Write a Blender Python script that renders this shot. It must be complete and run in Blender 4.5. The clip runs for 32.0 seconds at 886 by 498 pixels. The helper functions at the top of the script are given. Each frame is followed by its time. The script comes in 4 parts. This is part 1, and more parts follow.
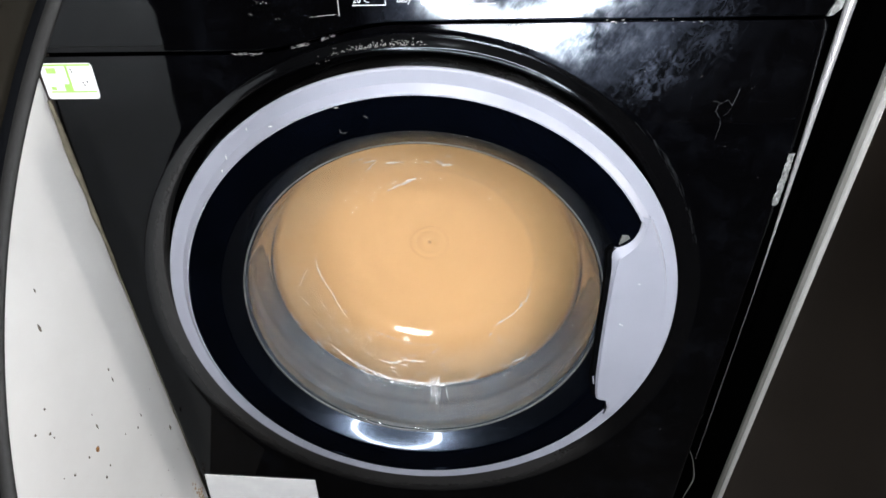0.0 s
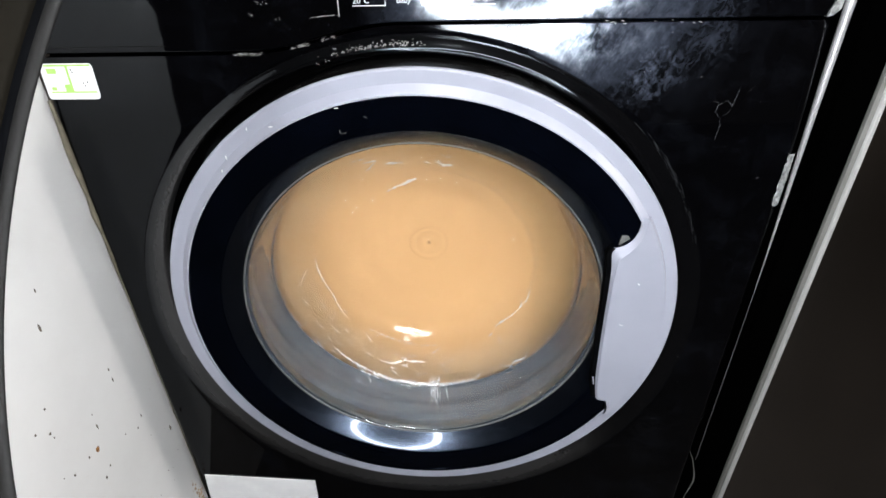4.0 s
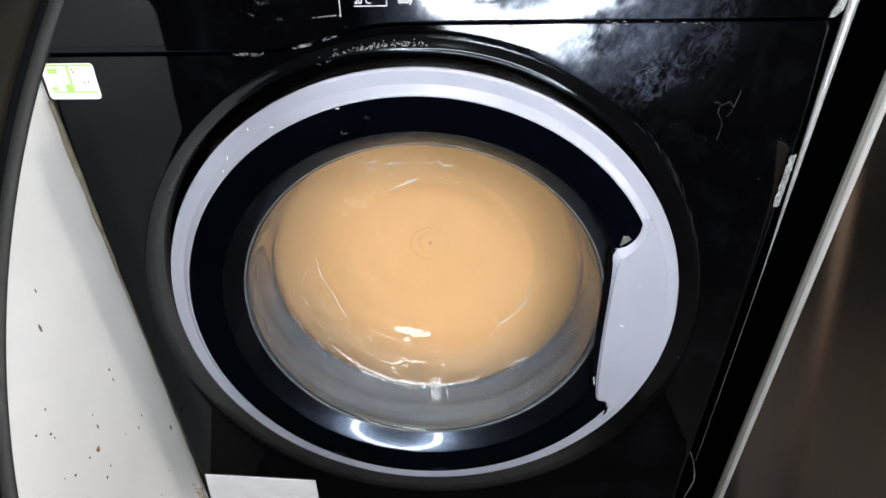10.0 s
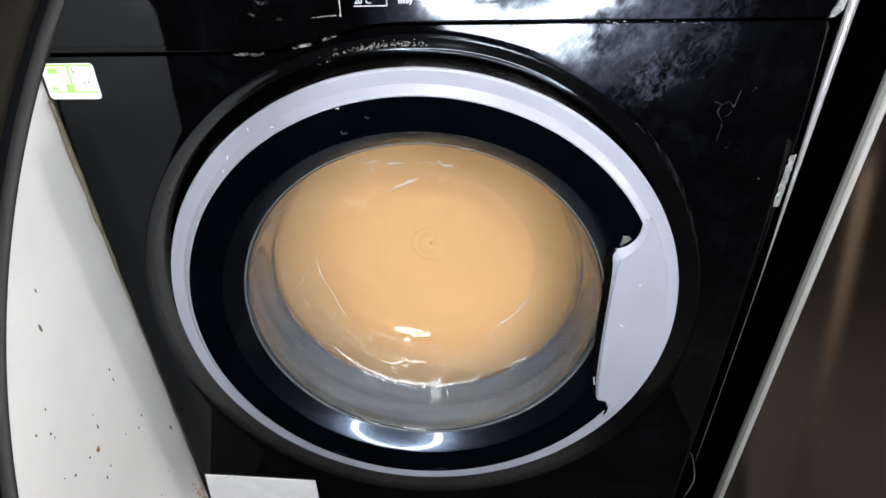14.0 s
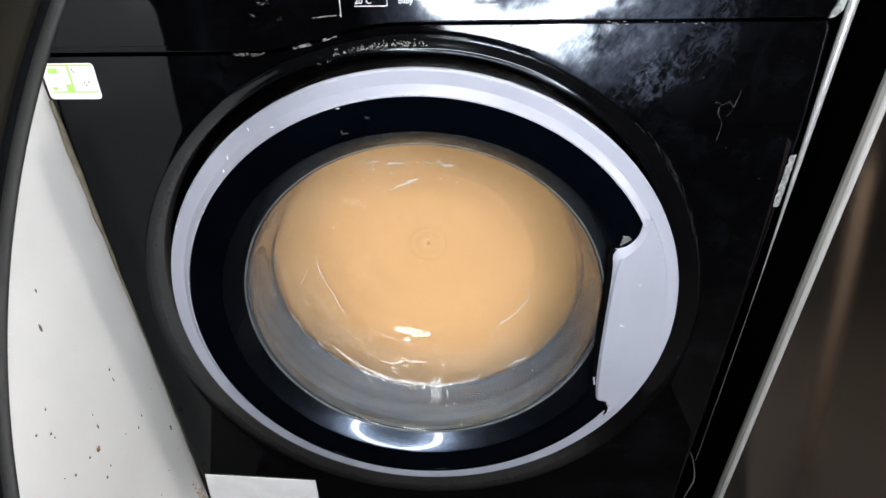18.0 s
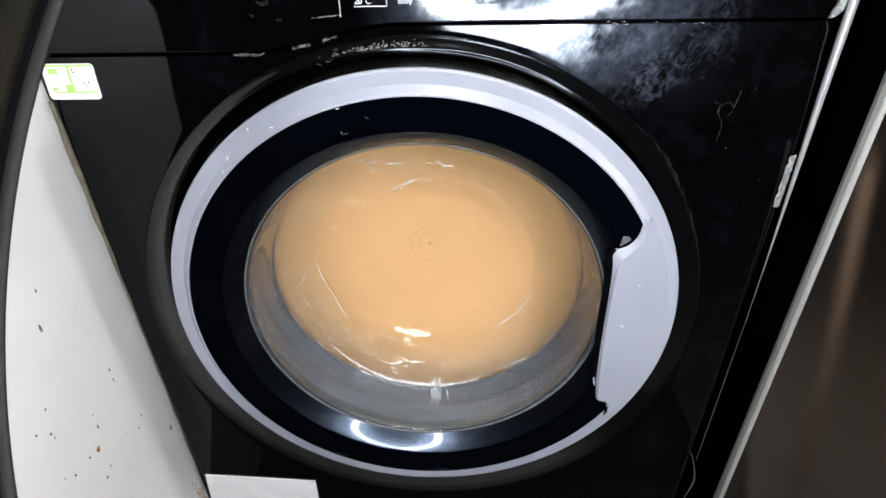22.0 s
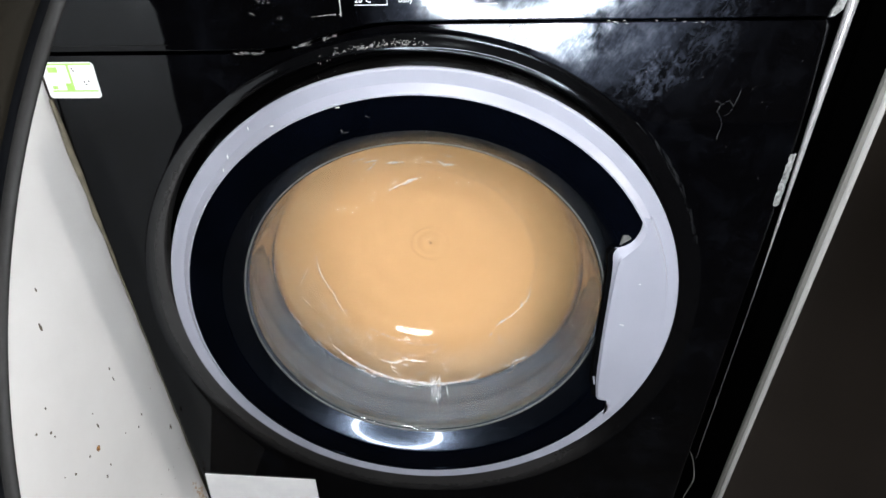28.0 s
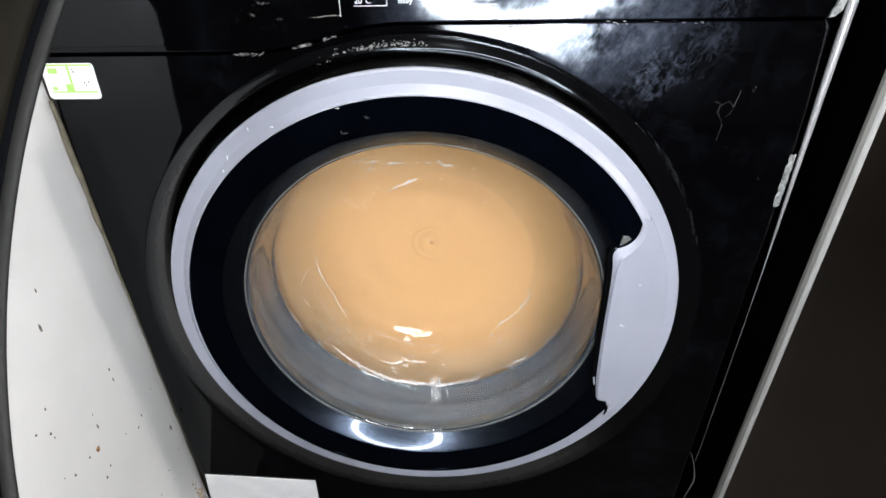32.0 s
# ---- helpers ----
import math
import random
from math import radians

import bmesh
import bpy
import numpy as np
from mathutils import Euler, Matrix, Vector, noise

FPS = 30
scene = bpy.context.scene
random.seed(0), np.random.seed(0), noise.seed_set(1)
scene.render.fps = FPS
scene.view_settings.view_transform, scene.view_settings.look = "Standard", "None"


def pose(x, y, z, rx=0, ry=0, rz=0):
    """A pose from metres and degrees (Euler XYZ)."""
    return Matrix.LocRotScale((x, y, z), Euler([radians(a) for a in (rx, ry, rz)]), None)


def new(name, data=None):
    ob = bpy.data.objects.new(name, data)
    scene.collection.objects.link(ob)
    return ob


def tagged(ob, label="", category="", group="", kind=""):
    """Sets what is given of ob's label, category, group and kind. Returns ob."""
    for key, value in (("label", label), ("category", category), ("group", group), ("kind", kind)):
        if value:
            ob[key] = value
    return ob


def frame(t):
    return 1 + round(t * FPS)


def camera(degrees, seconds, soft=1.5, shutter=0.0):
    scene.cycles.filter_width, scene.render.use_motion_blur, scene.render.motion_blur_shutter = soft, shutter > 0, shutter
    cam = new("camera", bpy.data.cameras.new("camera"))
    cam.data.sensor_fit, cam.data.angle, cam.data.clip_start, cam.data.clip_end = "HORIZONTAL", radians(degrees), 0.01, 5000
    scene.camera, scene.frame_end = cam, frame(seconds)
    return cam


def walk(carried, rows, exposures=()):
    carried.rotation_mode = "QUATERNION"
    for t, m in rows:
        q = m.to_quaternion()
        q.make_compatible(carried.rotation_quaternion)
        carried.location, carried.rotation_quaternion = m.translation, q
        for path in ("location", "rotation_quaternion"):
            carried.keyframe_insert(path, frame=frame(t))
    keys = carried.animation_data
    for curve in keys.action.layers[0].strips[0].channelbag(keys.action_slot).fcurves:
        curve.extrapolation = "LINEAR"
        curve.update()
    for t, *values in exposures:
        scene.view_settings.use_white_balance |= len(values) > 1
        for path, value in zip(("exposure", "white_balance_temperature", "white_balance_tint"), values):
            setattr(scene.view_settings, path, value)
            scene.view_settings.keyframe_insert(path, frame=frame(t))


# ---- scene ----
# The camera rests on a stand in front of the machine and trembles with its spin.
# Rows: seconds, change of pitch, yaw and roll in degrees, change of place in millimetres.
cam = camera(78.819, 32.0, soft=1.6, shutter=0.9)


def held(dp, dyaw, dr, dx, dy, dz):
    return pose(0.03576 + dx / 1000, -0.41535 + dy / 1000, 0.76383 + dz / 1000,
                90 - 31.6315 - dp, 0, 2.3622 - dyaw) @ pose(0, 0, 0, 0, 0, -1.1119 + dr)


walk(cam, [(t, held(*d)) for t, *d in (
    (0, 0.010, 0.065, -0.042, 0.01, -0.39, -0.38), (0.5, -0.020, 0.028, 0.009, -0.07, -0.37, -0.06), (1, 0.002, 0.074, 0.010, -0.39, -0.68, -0.19),
    (1.5, -0.023, -0.001, -0.065, 0.54, -0.34, -0.48), (2, -0.004, 0.034, 0.021, -0.08, -0.36, 0.09), (2.5, 0.032, 0.012, -0.023, 0.28, -0.28, -0.25),
    (3, -0.008, 0.080, -0.014, -0.47, -0.65, -0.15), (3.5, -0.036, 0.032, -0.008, -0.06, -0.60, -0.26), (5.5, -0.058, 0.004, -0.173, 1.61, -0.97, -0.88),
    (6, -0.029, 0.039, -0.061, -0.18, -0.27, 0.18), (6.5, -0.016, 0.009, 0.004, 0.04, -0.23, -0.04), (7, -0.043, 0.006, -0.012, 0.08, -0.31, -0.69),
    (7.5, -0.009, 0.050, 0.066, -0.79, -0.18, 0.12), (8, -0.020, 0.108, 0.052, -0.79, -0.73, -0.47), (8.5, -0.016, 0.021, -0.012, -0.17, -0.20, -0.16),
    (9, -0.009, 0.050, 0.066, -0.79, -0.18, 0.12), (9.5, -0.007, 0.086, 0.036, -0.53, -0.56, -0.44), (10, 0.019, 0.020, 0.041, -0.44, 0.15, 0.22),
    (10.5, -0.023, 0.051, 0.057, -0.81, -0.29, -0.16), (11, -0.007, 0.086, 0.036, -0.53, -0.56, -0.44), (11.5, -0.009, 0.050, 0.066, -0.79, -0.18, 0.12),
    (12, 0.048, 0.073, 0.081, -0.89, -0.13, -0.03), (12.5, -0.040, 0.009, 0.001, -0.03, -0.28, -0.61), (13, -0.009, 0.050, 0.066, -0.79, -0.18, 0.12),
    (13.5, -0.007, 0.086, 0.036, -0.53, -0.56, -0.44), (14, -0.001, 0.016, 0.034, -0.45, -0.00, 0.05), (14.5, -0.009, 0.050, 0.066, -0.79, -0.18, 0.12),
    (16.5, -0.051, -0.006, -0.000, 0.20, -0.42, -0.65), (17, -0.009, 0.050, 0.066, -0.79, -0.18, 0.12), (17.5, -0.014, 0.070, 0.026, -0.40, -0.52, -0.43),
    (18, -0.009, 0.050, 0.066, -0.79, -0.18, 0.12), (18.5, -0.053, -0.009, -0.023, 0.13, -0.36, -0.66), (19, 0.027, 0.079, 0.067, -0.82, -0.68, -0.21),
    (19.5, -0.009, 0.050, 0.066, -0.79, -0.18, 0.12), (20, -0.039, 0.011, 0.020, 0.06, -0.36, -0.46), (20.5, 0.026, 0.033, 0.052, -0.21, -0.76, -0.13),
    (21, 0.070, 0.052, 0.075, -0.84, -0.19, 0.33), (21.5, -0.009, 0.050, 0.066, -0.79, -0.18, 0.12), (22, 0.005, -0.036, 0.025, -0.01, 0.17, 0.32),
    (22.5, -0.081, 0.061, 0.002, -0.39, -0.34, -0.35), (23, -0.058, 0.091, 0.017, -0.57, -0.34, -0.08), (23.5, -0.082, 0.067, -0.005, -0.40, -0.45, -0.41),
    (24, -0.068, 0.075, -0.008, -0.51, -0.35, -0.22), (24.5, -0.088, 0.041, -0.002, -0.26, -0.24, -0.28), (25, -0.073, 0.020, 0.026, -0.30, -0.07, 0.19),
    (25.5, -0.009, 0.019, 0.007, -0.20, -0.31, 0.48), (27.5, 0.019, 0.042, 0.057, -0.75, 0.04, 0.48), (28, 0.042, 0.078, 0.073, -0.96, -0.43, -0.18),
    (28.5, -0.065, 0.066, 0.044, -0.79, -0.12, -0.16), (29, 0.077, 0.033, 0.052, -0.65, -0.04, 0.48), (29.5, 0.009, 0.113, 0.085, -0.99, -0.06, 0.18),
    (30, 0.102, 0.024, 0.048, -0.48, 0.09, 0.71), (30.5, -0.026, 0.096, 0.065, -0.95, -0.09, -0.01), (31, 0.071, 0.054, 0.075, -0.70, 0.11, 0.08),
    (31.5, -0.019, 0.042, 0.041, -0.54, -0.30, 0.03), (32, -0.015, 0.035, 0.042, -0.54, -0.19, -0.09),
)], exposures=[(0, 0.0), (32, 0.0)])

# ---- light: a ring light behind and above the camera, and a dim room ----
world = bpy.data.worlds.new("world")
world.use_nodes = True
world.node_tree.nodes["Background"].inputs[0].default_value = (0.75, 0.85, 1.0, 1)
world.node_tree.nodes["Background"].inputs[1].default_value = 0.02
scene.world = world
RING_GLOW = 70.0

AXIS_Z = 0.45      # height of the door's centre
UP = math.radians(1.2)   # lean of the console


# ---- materials ----
def nodes_of(name):
    m = bpy.data.materials.new(name)
    m.use_nodes = True
    nt = m.node_tree
    return m, nt, nt.nodes["Principled BSDF"]


def node(nt, kind, **values):
    n = nt.nodes.new(kind)
    for key, value in values.items():
        n.inputs[key.replace("_", " ")].default_value = value
    return n


def ramp(nt, fac, stops):
    r = nt.nodes.new("ShaderNodeValToRGB")
    nt.links.new(fac, r.inputs[0])
    el = r.color_ramp.elements
    el[0].position, el[0].color = stops[0][0], (*stops[0][1], 1)
    el[1].position, el[1].color = stops[-1][0], (*stops[-1][1], 1)
    for pos, col in stops[1:-1]:
        e = el.new(pos)
        e.color = (*col, 1)
    return r.outputs[0]


def arith(nt, op, a, b=None, clamp=False):
    n = nt.nodes.new("ShaderNodeMath")
    n.operation, n.use_clamp = op, clamp
    for k, s in enumerate((a, b)):
        if s is None:
            continue
        if isinstance(s, (int, float)):
            n.inputs[k].default_value = s
        else:
            nt.links.new(s, n.inputs[k])
    return n.outputs[0]


def span(nt, value, a, b, lo=0.0, hi=1.0):
    n = nt.nodes.new("ShaderNodeMapRange")
    n.interpolation_type = "SMOOTHSTEP"
    nt.links.new(value, n.inputs[0])
    for k, x in enumerate((a, b, lo, hi)):
        n.inputs[k + 1].default_value = x
    return n.outputs[0]


def noisy(nt, scale, detail=4.0, rough=0.55, stretch=None, coord="Object", warp=0.0):
    tc = nt.nodes.new("ShaderNodeTexCoord")
    out = tc.outputs[coord]
    if stretch:
        mp = nt.nodes.new("ShaderNodeMapping")
        mp.inputs["Scale"].default_value = stretch
        nt.links.new(out, mp.inputs[0])
        out = mp.outputs[0]
    n = node(nt, "ShaderNodeTexNoise", Scale=scale, Detail=detail, Roughness=rough, Distortion=warp)
    nt.links.new(out, n.inputs["Vector"])
    return n.outputs["Fac"]


def surface(name, low, high, rough, metal=0.0, scale=30.0, bump=0.05, fine=900.0, spread=0.08, coat=0.0, stretch=None, spec=0.5, brushed=0.0, sheen=(1, 1, 1)):
    """Two-scale variation of colour, gloss and relief."""
    m, nt, p = nodes_of(name)
    big = noisy(nt, scale, stretch=stretch)
    nt.links.new(ramp(nt, big, [(0.3, low), (0.7, high)]), p.inputs["Base Color"])
    small = noisy(nt, fine, 2.0, stretch=stretch)
    mixed = arith(nt, "ADD", arith(nt, "MULTIPLY", big, 0.6), arith(nt, "MULTIPLY", small, 0.4))
    nt.links.new(span(nt, mixed, 0.3, 0.7, max(rough - spread, 0.02), rough + spread), p.inputs["Roughness"])
    p.inputs["Metallic"].default_value = metal
    p.inputs["Coat Weight"].default_value = coat
    p.inputs["Specular IOR Level"].default_value = spec
    p.inputs["Specular Tint"].default_value = (*sheen, 1)
    if brushed:
        p.inputs["Anisotropic"].default_value = brushed
        way = nt.nodes.new("ShaderNodeCombineXYZ")
        way.inputs[2].default_value = 1.0
        nt.links.new(way.outputs[0], p.inputs["Tangent"])
    b = node(nt, "ShaderNodeBump", Strength=bump, Distance=0.0008)
    nt.links.new(small, b.inputs["Height"])
    nt.links.new(b.outputs[0], p.inputs["Normal"])
    return m


def black_enamel(name, smeared):
    """Glossy black paint; on the front a dried film of wiped soap, drips and dust, with a painted bluish haze."""
    m, nt, p = nodes_of(name)
    tc = nt.nodes.new("ShaderNodeTexCoord")
    xyz = nt.nodes.new("ShaderNodeSeparateXYZ")
    nt.links.new(tc.outputs["Object"], xyz.inputs[0])
    dust = noisy(nt, 1400, 2.0)
    specks = span(nt, dust, 0.70, 0.80)
    cloud = noisy(nt, 22, 6.0, 0.7)
    film = arith(nt, "MULTIPLY", span(nt, cloud, 0.46, 0.78), 0.014)
    if smeared:
        # strokes of a cloth, combed along a slant, over cloudy patches; a thicker clump apart
        def combed(scale, degrees, squeeze, detail, warp):
            turn = nt.nodes.new("ShaderNodeMapping")
            turn.inputs["Rotation"].default_value = (0, math.radians(degrees), 0)
            pull = nt.nodes.new("ShaderNodeMapping")
            pull.inputs["Scale"].default_value = (1, 1, squeeze)
            nt.links.new(tc.outputs["Object"], turn.inputs[0])
            nt.links.new(turn.outputs[0], pull.inputs[0])
            n = node(nt, "ShaderNodeTexNoise", Scale=scale, Detail=detail, Roughness=0.62, Distortion=warp)
            nt.links.new(pull.outputs[0], n.inputs["Vector"])
            return n.outputs["Fac"]

        def spot(x, z, near, far, squash=1.0):
            dx = arith(nt, "MULTIPLY", arith(nt, "SUBTRACT", xyz.outputs[0], x), squash)
            dz = arith(nt, "SUBTRACT", xyz.outputs[2], z)
            away = arith(nt, "SQRT", arith(nt, "ADD", arith(nt, "MULTIPLY", dx, dx), arith(nt, "MULTIPLY", dz, dz)))
            ragged = arith(nt, "ADD", away, arith(nt, "MULTIPLY", arith(nt, "SUBTRACT", cloud, 0.5), 0.06))
            return span(nt, ragged, far, near)
        fibre = combed(420, -32, 0.26, 8.0, 0.9)
        strand = combed(150, -24, 0.30, 6.0, 0.8)
        patch = noisy(nt, 42, 7.0, 0.62, warp=0.6)
        dab_of = noisy(nt, 120, 5.0, 0.65, warp=1.1)
        strokes = arith(nt, "MULTIPLY", span(nt, fibre, 0.36, 0.70), span(nt, strand, 0.36, 0.64, 0.15, 1.0))
        worn = arith(nt, "ADD", arith(nt, "MULTIPLY", span(nt, patch, 0.34, 0.64, 0.30, 1.0), 0.27), arith(nt, "MULTIPLY", strokes, 0.17))
        worn = arith(nt, "ADD", worn, arith(nt, "MULTIPLY", span(nt, dab_of, 0.50, 0.72), 0.10))
        # the bluish haze beside the ring light's reflection is put into the film too
        zone = arith(nt, "MULTIPLY", spot(0.116, 0.705, 0.020, 0.068, 0.62), span(nt, xyz.outputs[0], 0.080, 0.104))
        wiped = arith(nt, "MULTIPLY", spot(0.150, 0.702, 0.024, 0.080, 0.70), arith(nt, "ADD", arith(nt, "MULTIPLY", strokes, 0.16), arith(nt, "MULTIPLY", span(nt, dab_of, 0.46, 0.66), 0.10)))
        clump = arith(nt, "MULTIPLY", spot(0.181, 0.662, 0.004, 0.026), span(nt, dab_of, 0.44, 0.62))
        over = arith(nt, "MULTIPLY", span(nt, xyz.outputs[2], 0.6970, 0.6985), arith(nt, "MULTIPLY", span(nt, xyz.outputs[0], -0.045, 0.05), span(nt, xyz.outputs[0], 0.205, 0.125)))
        film = arith(nt, "ADD", film, arith(nt, "MAXIMUM", wiped, arith(nt, "MULTIPLY", worn, arith(nt, "MAXIMUM", zone, over))))
        film = arith(nt, "ADD", film, arith(nt, "MULTIPLY", arith(nt, "ADD", strokes, 0.25), arith(nt, "MULTIPLY", clump, 0.24)))
    film = arith(nt, "ADD", film, arith(nt, "MULTIPLY", specks, 0.35), clamp=True)
    nt.links.new(ramp(nt, film, [(0.0, (0.0005, 0.0005, 0.0007)), (1.0, (0.125, 0.148, 0.205))]), p.inputs["Base Color"])
    nt.links.new(span(nt, film, 0.0, 0.7, 0.05, 0.34), p.inputs["Roughness"])
    nt.links.new(span(nt, film, 0.02, 0.30, 0.12, 1.0), p.inputs["Specular IOR Level"])
    p.inputs["Specular Tint"].default_value = (0.80, 0.90, 1.0, 1)
    p.inputs["Coat Weight"].default_value = 0.22
    p.inputs["Coat Roughness"].default_value = 0.03
    b = node(nt, "ShaderNodeBump", Strength=0.03, Distance=0.0006)
    nt.links.new(noisy(nt, 260, 3.0), b.inputs["Height"])
    nt.links.new(b.outputs[0], p.inputs["Normal"])
    return m


M_FRONT = black_enamel("black_enamel_front", True)
M_BLACK = black_enamel("black_enamel", False)
M_DULL = surface("dull_black_plastic", (0.0012, 0.0012, 0.0014), (0.003, 0.003, 0.003), 0.38, bump=0.15, spec=0.2)
M_GLOSS = surface("black_door_glass", (0.0003, 0.0005, 0.0011), (0.0006, 0.0009, 0.0020), 0.06, scale=18, bump=0.01, spread=0.03, spec=0.2, sheen=(0.55, 0.72, 1.0))
M_BEVEL = surface("black_bevel_gloss", (0.0004, 0.0006, 0.0011), (0.0007, 0.0010, 0.0018), 0.22, scale=18, bump=0.0, spread=0.02, coat=0.35, spec=0.58, sheen=(0.58, 0.73, 1.0))
M_SCUFF = surface("scuffed_black_plastic", (0.002, 0.0019, 0.0018), (0.005, 0.0046, 0.0043), 0.23, scale=28, bump=0.05, spread=0.06, spec=0.95)


def recess_plastic():
    """Black plastic, greyer and rougher towards the lower left of the dished ring."""
    m, nt, p = nodes_of("recess_plastic")
    tc = nt.nodes.new("ShaderNodeTexCoord")
    xyz = nt.nodes.new("ShaderNodeSeparateXYZ")
    nt.links.new(tc.outputs["Object"], xyz.inputs[0])
    dz = arith(nt, "SUBTRACT", xyz.outputs[2], AXIS_Z)
    r = arith(nt, "SQRT", arith(nt, "ADD", arith(nt, "MULTIPLY", xyz.outputs[0], xyz.outputs[0]), arith(nt, "MULTIPLY", dz, dz)))
    inner = arith(nt, "ADD", r, arith(nt, "MULTIPLY", dz, 0.105))
    lies = arith(nt, "MULTIPLY", span(nt, inner, 0.274, 0.246), span(nt, arith(nt, "ADD", dz, arith(nt, "MULTIPLY", xyz.outputs[0], 1.2)), 0.09, -0.12))
    lies = arith(nt, "MULTIPLY", lies, span(nt, xyz.outputs[1], 0.008, 0.003))
    # dust holds the amount of greying, uneven at two scales
    dust = arith(nt, "MULTIPLY", lies, arith(nt, "ADD", arith(nt, "MULTIPLY", noisy(nt, 24, 5.0), 0.6), arith(nt, "MULTIPLY", noisy(nt, 300, 3.0), 0.6)))
    nt.links.new(ramp(nt, dust, [(0.0, (0.0012, 0.0012, 0.0014)), (1.0, (0.045, 0.043, 0.042))]), p.inputs["Base Color"])
    nt.links.new(span(nt, dust, 0.0, 0.8, 0.10, 0.50), p.inputs["Roughness"])
    p.inputs["Specular IOR Level"].default_value = 0.30
    p.inputs["Specular Tint"].default_value = (0.80, 0.90, 1.0, 1)
    b = node(nt, "ShaderNodeBump", Strength=0.05, Distance=0.0008)
    nt.links.new(noisy(nt, 900, 2.0), b.inputs["Height"])
    nt.links.new(b.outputs[0], p.inputs["Normal"])
    return m


M_RECESS = recess_plastic()
M_STRIP = surface("dulled_metal_strip", (0.36, 0.36, 0.37), (0.48, 0.48, 0.49), 0.33, metal=0.55, scale=40, stretch=(1, 1, 0.15))
M_TRIM = surface("dull_grey_trim", (0.10, 0.099, 0.091), (0.14, 0.138, 0.128), 0.5, metal=0.3, scale=60, stretch=(1, 1, 0.1))
M_BEAD = surface("pale_glass_bead", (0.06, 0.062, 0.062), (0.12, 0.122, 0.12), 0.4, scale=60, spec=0.25)
M_HOLDER = surface("grey_glass_holder", (0.025, 0.028, 0.03), (0.04, 0.044, 0.047), 0.6, scale=40, spec=0.12)
M_SILVER = surface("silver_paint", (0.225, 0.232, 0.276), (0.252, 0.259, 0.305), 0.46, spec=0.4, metal=0.10, scale=16, bump=0.05, fine=2600)
M_EDGE = surface("lit_steel_facet", (0.54, 0.534, 0.52), (0.66, 0.652, 0.635), 0.30, metal=0.62, scale=60, spread=0.02, bump=0.0, stretch=(1, 1, 0.1))
M_STEEL = surface("brushed_dark_steel", (0.255, 0.232, 0.213), (0.290, 0.265, 0.243), 0.175, metal=1.0, scale=5, fine=1500, bump=0.07, spread=0.03, stretch=(0.25, 1, 1), brushed=0.90)
M_RUBBER = surface("grey_rubber", (0.020, 0.023, 0.026), (0.042, 0.047, 0.053), 0.6, spec=0.12, scale=40, bump=0.1)
M_DRUM = surface("drum_steel", (0.5, 0.5, 0.5), (0.62, 0.62, 0.62), 0.25, metal=1.0, scale=20)
M_CREAM = surface("aged_seal", (0.040, 0.034, 0.021), (0.105, 0.092, 0.062), 0.6, scale=90, bump=0.3)
M_LIP = surface("brown_grey_rubber", (0.0010, 0.0009, 0.0008), (0.0017, 0.0015, 0.0013), 0.7, spec=0.2, scale=25, bump=0.1)
M_BAND = surface("black_rubber", (0.0003, 0.0004, 0.0006), (0.0005, 0.0006, 0.0009), 0.8, spec=0.03, scale=25, bump=0.1)
M_BROWN = surface("brown_laminate", (0.0026, 0.0021, 0.0013), (0.0038, 0.0031, 0.0020), 0.8, spec=0.04, scale=14, bump=0.1)
M_DIMMER = surface("grey_brown_dimmer", (0.085, 0.078, 0.070), (0.12, 0.11, 0.10), 0.7, scale=20, bump=0.1)
M_PAPER = surface("white_label_paper", (0.66, 0.66, 0.67), (0.72, 0.72, 0.72), 0.6, scale=60, bump=0.05)
M_STICKER = surface("sticker_white", (0.60, 0.62, 0.61), (0.66, 0.67, 0.66), 0.35, scale=60, bump=0.02)
M_GREEN = surface("sticker_green", (0.25, 0.45, 0.09), (0.33, 0.52, 0.13), 0.35, scale=150, bump=0.02)
M_PRINT = surface("grey_white_print", (0.50, 0.50, 0.52), (0.62, 0.62, 0.64), 0.5, scale=200, bump=0.02)
M_SCALE = surface("limescale", (0.22, 0.22, 0.21), (0.48, 0.48, 0.46), 0.7, scale=600, bump=0.3)
M_RUST = surface("rust", (0.05, 0.022, 0.008), (0.30, 0.14, 0.035), 0.8, scale=500, bump=0.3)
M_SPECK = surface("dirt_specks", (0.04, 0.036, 0.03), (0.16, 0.13, 0.10), 0.8, scale=400, bump=0.3)
M_WALL = surface("room_plaster", (0.06, 0.05, 0.042), (0.085, 0.072, 0.06), 0.8, scale=6, bump=0.2)
M_CEIL = surface("ceiling_paint", (0.42, 0.42, 0.42), (0.48, 0.48, 0.47), 0.85, scale=5, bump=0.2)
M_FLOOR = surface("floor_vinyl", (0.0165, 0.0150, 0.0138), (0.0275, 0.0247, 0.0229), 0.8, spec=0.05, scale=8, bump=0.15)
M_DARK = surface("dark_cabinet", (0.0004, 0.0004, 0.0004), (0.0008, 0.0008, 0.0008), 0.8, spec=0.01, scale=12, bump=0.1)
M_BOARD = surface("reflected_brown", (0.033, 0.0255, 0.0200), (0.047, 0.0365, 0.0290), 0.7, scale=7, stretch=(6, 0.5, 6), bump=0.1)
M_STREAK = surface("streak_tan", (0.52, 0.37, 0.26), (0.62, 0.45, 0.33), 0.5, scale=9, stretch=(6, 6, 0.5), bump=0.1)


